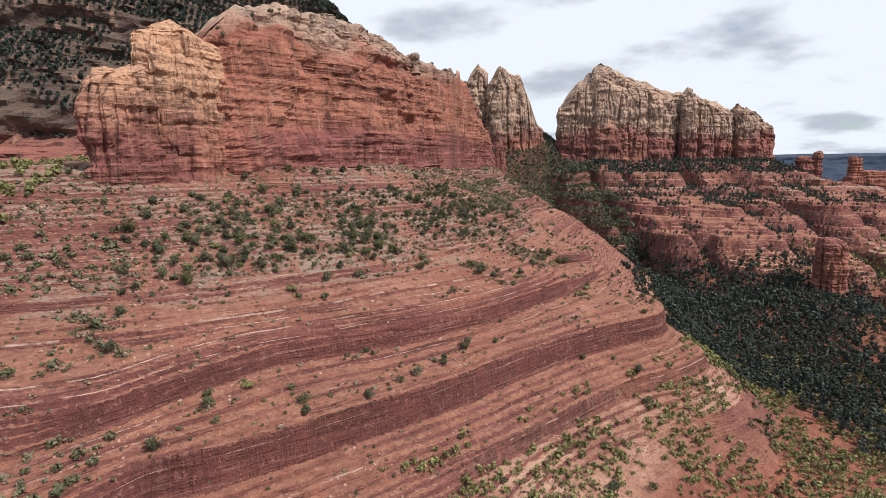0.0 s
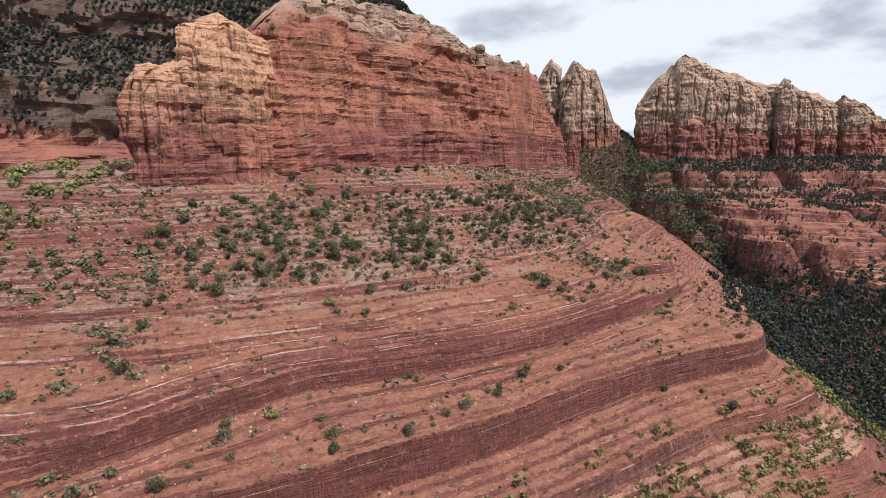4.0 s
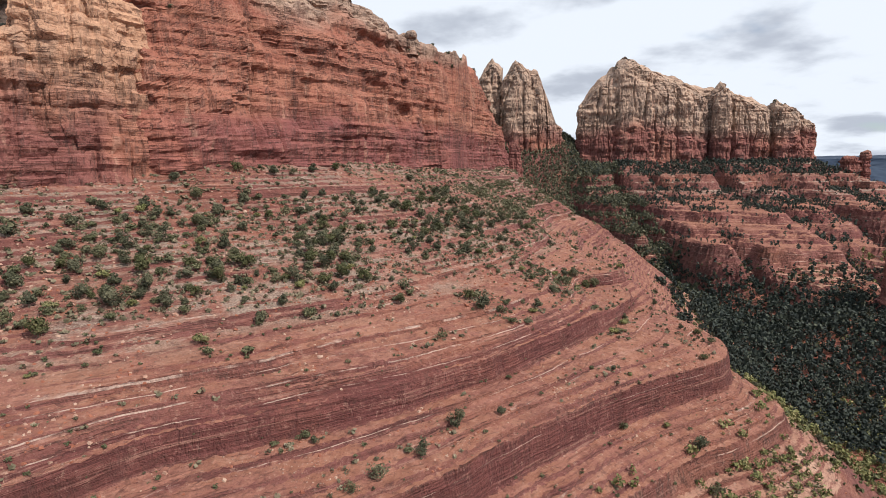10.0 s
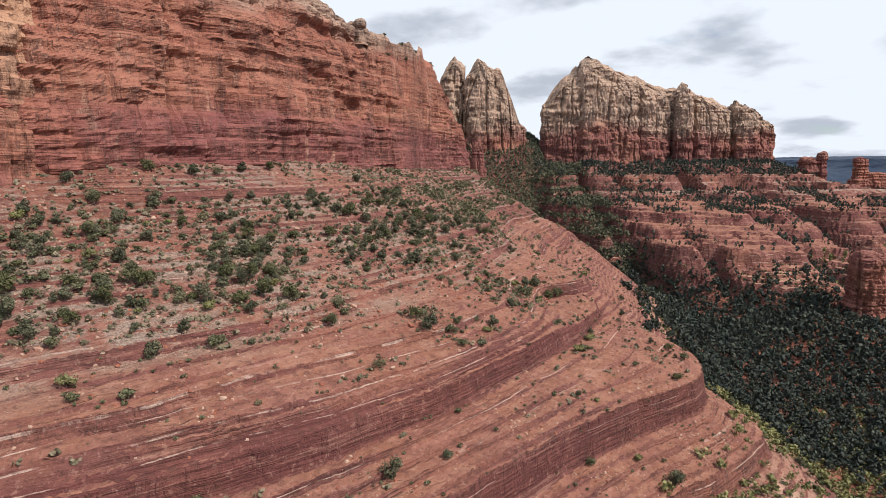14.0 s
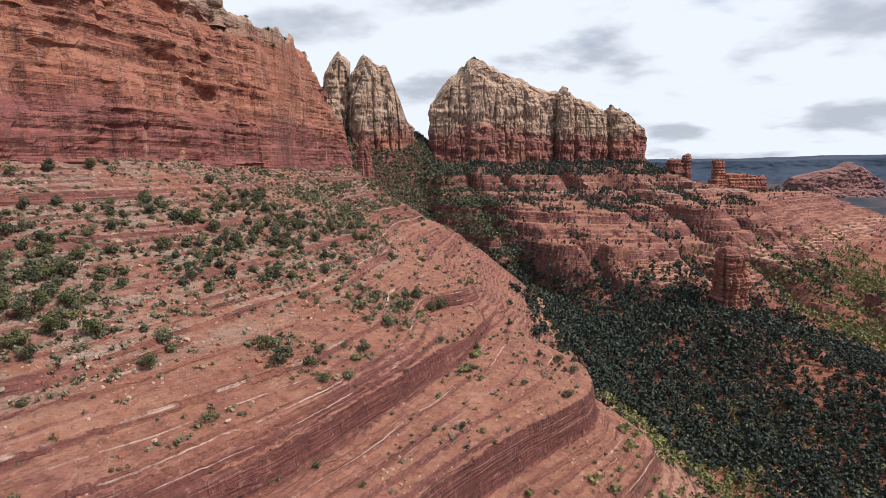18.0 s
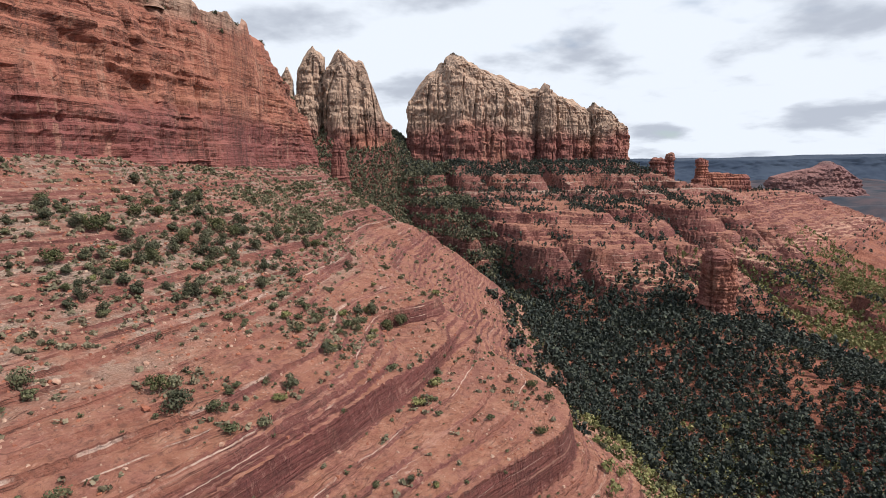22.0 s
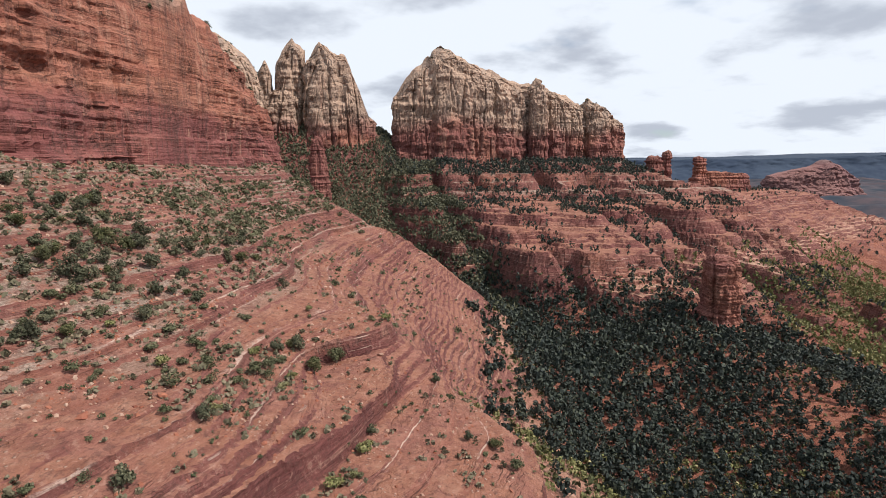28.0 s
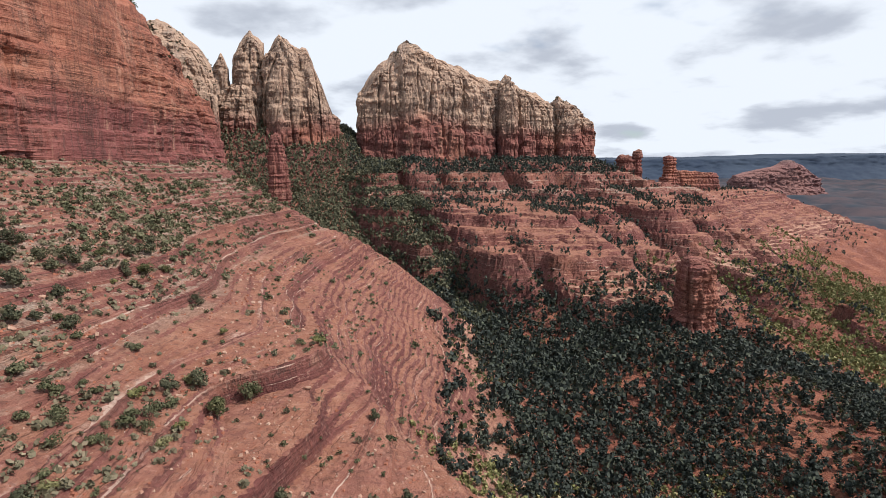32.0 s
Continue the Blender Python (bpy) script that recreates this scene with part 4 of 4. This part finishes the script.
def strewn(seed, points, shapes, low, high):
    """Copies of shapes (arrays of pieces) turned, scaled and laid at the points, as one array."""
    r = np.random.default_rng(seed)
    out = []
    pick = r.integers(0, len(shapes), len(points))
    for k, shape in enumerate(shapes):
        at = points[pick == k]
        if not len(at):
            continue
        turn, size = r.uniform(0, math.tau, len(at)), r.uniform(low, high, len(at))
        c, s = np.cos(turn)[:, None, None], np.sin(turn)[:, None, None]
        x = shape[None, :, :, 0] * c - shape[None, :, :, 1] * s
        y = shape[None, :, :, 0] * s + shape[None, :, :, 1] * c
        z = np.broadcast_to(shape[None, :, :, 2] * r.uniform(0.85, 1.2, len(at))[:, None, None], x.shape)
        made = np.stack([x, y, z], -1) * size[:, None, None, None] + at[:, None, None, :]
        out.append(made.reshape(-1, 4, 3))
    return np.concatenate(out)


def hill_bushes(x, y, z, steep):
    talus = smooth((z - 71) / 4) * (0.18 + 1.3 * smooth(fbm(x * 0.045, y * 0.045, 2.0, 3) * 2.0 + 0.5))
    strip = 0.35 * np.exp(-(((z - 70.2) / 1.2) ** 2)) + 0.22 * np.exp(-(((z - 63.8) / 1.0) ** 2)) + 0.12 * np.exp(-(((z - 52.5) / 1.2) ** 2))
    strip = strip * smooth(fbm(x * 0.05, y * 0.05, 5.0, 2) * 2 + 0.5)
    clumps = sum(np.exp(-(((x - cx) ** 2 + (y - cy) ** 2) / r**2)) for cx, cy, r in ((34, 202, 6), (28, 191, 5), (44, 184, 3.5), (50, 192, 2.5), (-46, 100, 3.5), (-60, 76, 8), (60, 240, 4), (12, 167, 4), (-22, 124, 2.5), (6, 142, 2), (-70, 108, 5)))
    return np.clip(talus + strip + 0.022 + 0.9 * clumps, 0, 1) * smooth((1.25 - steep) / 0.5) * (0.12 + 0.88 * smooth((91 - z) / 5)) * (z < 97)


hill = spaced(sown(3, 13000, -112, 112, 70, 400, hill_bushes), 2.4)
RNG2 = random.Random(5)
JUNIPERS = [plant("juniper", "dark green juniper rooted on a rock bench", "tree", "junipers on the slope", 40 + k, 760, 3.4 + 0.3 * k, 3.0 + 0.45 * k, 0.135, (LEAF_JUNIPER, LEAF_JUNIPER, LEAF_OLIVE, LEAF_JUNIPER)[k], 0.16) for k in range(4)]
SHRUBS = [plant("shrub", "low grey-green desert shrub on red soil", "shrub", "shrubs on the slope", 60 + k, 300, 1.7 + 0.25 * k, 1.1 + 0.15 * k, 0.095, LEAF_SHRUB, 0.05) for k in range(6)]
SHRUBS.append(plant("shrub", "bright yellow-green shrub on red soil", "shrub", "shrubs on the slope", 67, 340, 2.3, 1.6, 0.10, LEAF_BRIGHT, 0.05))
order = np.argsort(np.hypot(hill[:, 0] - 20, hill[:, 1] - 150))
is_tree = np.array([RNG2.random() < (0.55 if p[2] > 71 else 0.22) for p in hill])
trees = [n for n in order if is_tree[n]]
bushes = [n for n in order if not is_tree[n]]
for kinds, chosen, low, high in ((JUNIPERS, trees[:290], 0.4, 1.05), (SHRUBS, bushes[:290], 0.6, 1.5)):
    for k, n in enumerate(chosen):
        m = Matrix.LocRotScale(Vector(hill[n]) - Vector((0, 0, 0.1)), Euler((0, 0, RNG2.uniform(0, 6.28))), None)
        size = RNG2.uniform(low, high)
        if k < len(kinds):
            made = kinds[k]
            made.matrix_basis = m
        else:
            made = copy_thing(kinds[k % len(kinds)], m)
        made.scale = (size, size, size * RNG2.uniform(0.85, 1.15))

FOREST = [crown_quads(100 + k, 26, 4.2, 4.8 + 0.5 * k, 0.66, 0.02, 6, 0.3 * (k % 3)) for k in range(6)]
FAR_FOREST = [crown_quads(104 + k, 17, 4.2, 4.8 + 0.5 * k, 0.80, 0.02, 6, 0.3 * (k % 3)) for k in range(6)]
FINE_FOREST = [crown_quads(110 + k, 64, 3.8, 4.6 + 0.5 * k, 0.40, 0.02, 8, 0.3 * (k % 3)) for k in range(4)]
SMALL = [crown_quads(120 + k, 52, 2.0, 1.4, 0.19, 0.0, 6) for k in range(4)]


def stuff(name, quads, material, label, category):
    return tagged(new(name, quad_mesh(name, quads, material)), label, category, "", "stuff")


rest = hill[np.array(trees[290:] + bushes[290:], int)]
stuff("shrubs", strewn(8, rest, SMALL, 0.7, 1.7), LEAF_SHRUB, "scattered grey-green shrubs on the far side of the slope", "shrubs")


def valley_woods(x, y, z, steep):
    gaps = smooth((fbm(x * 0.018, y * 0.018, 3.0, 3) + 0.42 - 0.34 * smooth((x - 190) / 60)) / 0.45)
    floor = smooth((27 - z) / 9) * (x > 60) + 0.10 * smooth((40 - z) / 6) * (x > 60)
    spur = np.exp(-(((x - 225) / 45) ** 2)) * (y < 350)
    return floor * (1 - smooth((150 - x) / 30) * smooth((215 - y) / 30)) * (0.16 + 0.84 * gaps) * (1 - 0.4 * spur) * (1 - 0.25 * smooth((x - 300) / 60))


woods = spaced(sown(11, 78000, 62, 520, 100, 560, valley_woods), 2.3)
open_side = woods[:, 0] + 0.25 * (woods[:, 1] - 380) + 26 * fbm(woods[:, 0] * 0.02, woods[:, 1] * 0.02, 6.0, 2) > 262
close = ~open_side & (woods[:, 1] < 270)
stuff("valley_woods", np.concatenate([strewn(12, woods[~open_side & ~close], FOREST, 0.45, 1.1), strewn(12, woods[close], FINE_FOREST, 0.45, 1.1)]), LEAF_FOREST, "dense dark green pine and juniper woods on the valley floor", "woods")
# same woods with lighter leaves, painting in the sun on this side
stuff("open_woods", strewn(12, woods[open_side], FAR_FOREST, 0.4, 0.9), LEAF_BRIGHT, "open woods on orange soil at the valley's far side, leaves coloured as if sunlit", "woods")


def terrace_woods(x, y, z, steep):
    clump = smooth(fbm(x * 0.028, y * 0.028, 1.0, 3) * 2.6 + 0.45)
    bench = smooth((z - 84) / 4) * (0.55 + 0.45 * clump)
    middle_bench = (np.exp(-(((z - 65) / 6) ** 2)) + 0.9 * np.exp(-(((z - 76) / 5) ** 2))) * smooth(fbm(x * 0.03, y * 0.03, 1.5, 3) * 6 + 0.15)
    apron = smooth((30 - z) / 12) * (0.25 + 0.75 * clump)
    gully = sum(np.exp(-(((x - middle - 10 * fbm(y * 0.02, 0.7, 3.0, 2)) / width) ** 2)) for middle, width in ((158, 9), (196, 5), (262, 7), (312, 14), (372, 6)))
    sunny = 1 - 0.85 * smooth((x - 400) / 40)
    return np.clip(bench + middle_bench + apron * 0.8 + gully * 0.9 + 0.012 + 0.05 * clump * smooth((0.5 - steep) / 0.3), 0, 1) * sunny * np.maximum(smooth((1.3 - steep) / 0.5), smooth((z - 85) / 3)) * (z > 12) * (x > 120)


terrace = spaced(sown(13, 52000, 120, 720, 300, 705, terrace_woods), 2.5)
stuff("terrace_woods", np.concatenate([strewn(14, terrace[terrace[:, 2] > 84], FAR_FOREST, 0.5, 1.0), strewn(14, terrace[terrace[:, 2] <= 84], FAR_FOREST, 0.3, 0.85)]), LEAF_FOREST, "dark juniper woods on benches below the butte", "woods")


def undergrowth(x, y, z, steep):
    return smooth((36 - z) / 6) * (0.35 + 0.65 * smooth(fbm(x * 0.03, y * 0.03, 16.0, 3) * 2 + 0.5)) * (x > 90)


bush = sown(27, 22000, 90, 470, 95, 430, undergrowth)
stuff("undergrowth", strewn(28, bush, [crown_quads(170 + k, 7, 1.7, 1.3, 0.44, 0.0, 4) for k in range(4)], 0.45, 1.3), LEAF_OLIVE, "low olive-green undergrowth on red soil between the trees", "scrub")


def low_slope(x, y, z, steep):
    return smooth((42 - z) / 8) * smooth(fbm(x * 0.05, y * 0.05, 4.0, 3) * 2 + 0.6) * smooth((1.2 - steep) / 0.5) * (z > 10)


low = spaced(sown(15, 15000, -20, 170, 80, 240, low_slope), 1.6)
# part of this scrub's brightness is sunlight put into the leaf colour
stuff("green_scrub", strewn(16, low, [crown_quads(125 + k, 36, 2.0, 1.6, 0.20, 0.0, 6) for k in range(4)], 0.35, 1.6), LEAF_BRIGHT, "bright green scrub on the lower slope", "scrub")

side = spaced(sown(17, 3000, -220, -100, 110, 300, lambda x, y, z, steep: smooth(fbm(x * 0.04, y * 0.04, 4.0, 3) * 2 + 0.5)), 2.6)
stuff("green_scrub", strewn(18, side, SMALL, 0.9, 2.4), LEAF_BRIGHT, "sunlit green scrub on the saddle behind the cliff", "scrub")


def stone(seed):
    bm = bmesh.new()
    bmesh.ops.create_icosphere(bm, subdivisions=1, radius=0.5)
    r = random.Random(seed)
    for v in bm.verts:
        v.co *= r.uniform(0.75, 1.15)
        v.co.z *= 0.7
    mesh = bpy.data.meshes.new("boulder")
    bm.to_mesh(mesh)
    bm.free()
    return mesh


STONES = [stone(200 + k) for k in range(6)]
for k, mesh in enumerate(STONES):
    mesh.materials.append(STONE_PALE if k % 3 else STONE_RED)


def stony(x, y, z, steep):
    return smooth((z - 55) / 12) * smooth(fbm(x * 0.05, y * 0.05, 7.0, 3) * 2.4 + 0.3) * smooth((1.1 - steep) / 0.4) * (z < 98)


stones = sown(19, 2600, -95, 70, 80, 300, stony)
for k, p in enumerate(stones[:280]):
    ob = new("boulder", STONES[k % 6])
    tagged(ob, "pale angular boulder lying on the slope" if k % 3 else "red sandstone boulder lying on the slope", "boulder", "loose boulders")
    size = RNG2.uniform(0.35, 1.0) ** 1.6 * 1.5
    ob.matrix_basis = Matrix.LocRotScale(Vector(p) + Vector((0, 0, 0.1 * size)), Euler((RNG2.uniform(-0.4, 0.4), RNG2.uniform(-0.4, 0.4), RNG2.uniform(0, 6.28))), Vector((size, size * RNG2.uniform(0.6, 1), size * RNG2.uniform(0.5, 0.9))))


TUFTS = [crown_quads(140 + k, 10, 1.1, 0.5, 0.22, 0.0, 4) for k in range(4)]


def low_growth(x, y, z, steep):
    talus = smooth((z - 69) / 4) * smooth(fbm(x * 0.05, y * 0.05, 12.0, 3) * 2 + 0.6) + 1.5 * smooth(hill_bushes(x, y, z, steep) * 2.2)
    return np.clip(talus + 0.10 * smooth(fbm(x * 0.07, y * 0.07, 14.0, 2) * 3), 0, 1) * smooth((1.2 - steep) / 0.4) * (z < 98)


tufts = sown(21, 36000, -110, 110, 70, 400, low_growth)
stuff("desert_grass", strewn(22, tufts, TUFTS, 0.5, 1.6), LEAF_DRY, "dry grass and low grey scrub between the rocks", "grass")

# trees on the mountain, the crests and the dome
FARTREES = [crown_quads(160 + k, 7, 4.4, 4.6, 1.3, 0.0, 4, 0.3) for k in range(4)]


def crest_points(key, seed, count, low, high):
    grid = SURFACE[key]
    rows = grid.shape[0]
    r = np.random.default_rng(seed)
    tries = min(count * 14, 260000)
    i, j = r.integers(int(rows * low), int(rows * high) - 1, tries), r.integers(0, grid.shape[1] - 1, tries)
    rise = np.abs(grid[i + 1, j, 2] - grid[i, j, 2]) / np.maximum(np.linalg.norm(grid[i + 1, j, :2] - grid[i, j, :2], axis=1), 0.05)
    p = grid[i, j]
    keep = (rise < 4.0) & (p[:, 1] < 700) & (p[:, 0] > -430) & (r.random(tries) < smooth(fbm(p[:, 0] * 0.02, p[:, 1] * 0.02, p[:, 2] * 0.03, 3) * 2 + 0.75))
    return p[keep][:count]


stuff("mountain_woods", strewn(31, crest_points(("mountain", 11.0), 32, 26000, 0.14, 0.98), FARTREES, 0.4, 1.05), LEAF_FOREST, "dark woods clinging to the mountain's slopes", "woods")
top = np.concatenate([crest_points(("wall", 1.0), 33, 130, 0.62, 0.96), crest_points(("rock_dome", 60.0), 34, 160, 0.5, 0.98)]
                     + [crest_points((name, seed), 35, 30, 0.7, 0.97) for name, seed in (("peak", 33.0), ("wall", 36.0), ("wall", 42.0), ("tower", 45.0))])
top[:, 2] -= 0.4
stuff("crest_shrubs", strewn(36, top, SMALL, 0.6, 1.5), LEAF_JUNIPER, "dark shrubs on the ledges of the crests", "shrubs")


def gully_woods(x, y, z, steep):
    edge = 34 - 46 * smooth((y - 550) / 30) + np.maximum(460 - y, 0) * 0.9
    pillar = smooth((np.hypot(x - 58 + (y - 579) * 0.02, np.where(y < 579, (y - 579) * 0.32, y - 579)) - 8) / 7)
    return (z > 8) * smooth((2.4 - steep) / 0.6) * smooth((x - edge) / 14) * pillar


draw_woods = spaced(sown(41, 30000, -14, 165, 395, 705, gully_woods), 2.3)
stuff("gully_woods", strewn(42, draw_woods, FAR_FOREST, 0.5, 1.05), LEAF_JUNIPER, "dense grey-green woods filling the gully below the spires", "woods")


def chips(seed, points, low, high):
    """Small angular stones."""
    r = np.random.default_rng(seed)
    size = r.uniform(0, 1, (len(points), 1)) ** 2.2 * (high - low) + low
    base = np.array([(0.5, 0.1, 0), (-0.1, 0.45, 0), (-0.46, -0.05, 0), (0.1, -0.45, 0), (0.34, 0.06, 0.36), (-0.06, 0.3, 0.42), (-0.3, 0, 0.36), (0.08, -0.28, 0.3)])
    turn = r.uniform(0, math.tau, (len(points), 1))
    p = base[None] + r.uniform(-0.12, 0.12, (len(points), 8, 3))
    x = p[..., 0] * np.cos(turn) - p[..., 1] * np.sin(turn)
    y = p[..., 0] * np.sin(turn) + p[..., 1] * np.cos(turn)
    p = np.stack([x, y, p[..., 2] - 0.08], -1) * size[..., None] + points[:, None]
    faces = ((0, 1, 5, 4), (1, 2, 6, 5), (2, 3, 7, 6), (3, 0, 4, 7), (4, 5, 6, 7))
    return np.concatenate([p[:, list(face)] for face in faces])


fallen = sown(48, 600, 40, 160, 440, 690, gully_woods)
fallen[:, 2] += 0.8
stuff("boulders", chips(49, fallen, 0.8, 3.2), STONE_PALE, "pale boulders fallen among the trees of the gully", "boulders")


def littered(x, y, z, steep):
    return np.clip(0.10 + smooth(fbm(x * 0.05, y * 0.05, 9.0, 4) * 3.2) + 0.5 * smooth((z - 66) / 6), 0, 1) * smooth((1.6 - steep) / 0.6) * (z < 98) * (z > 24)


rubble = sown(43, 52000, -100, 100, 68, 300, littered)
half = len(rubble) // 2
stuff("rubble", chips(44, rubble[:half], 0.10, 0.8), STONE_PALE, "pale stones strewn over the slope", "stones")
stuff("rubble", chips(45, rubble[half:], 0.10, 0.8), STONE_RED, "red stones strewn over the slope", "stones")


def dotted(x, y, z, steep):
    ledge_foot = smooth((steep - 0.25) / 0.3) * smooth((1.0 - steep) / 0.3)
    return np.clip(0.10 + 0.5 * ledge_foot * smooth(fbm(x * 0.05, y * 0.05, 15.0, 3) * 2.2 + 0.25), 0, 1) * (z < 90) * (z > 26)


dots = spaced(sown(46, 16000, -105, 105, 68, 330, dotted), 1.3)
stuff("low_shrubs", strewn(47, dots, [q * 0.55 for q in SMALL], 0.3, 1.2), LEAF_SHRUB, "small grey-green shrubs rooted along the ledges", "shrubs")
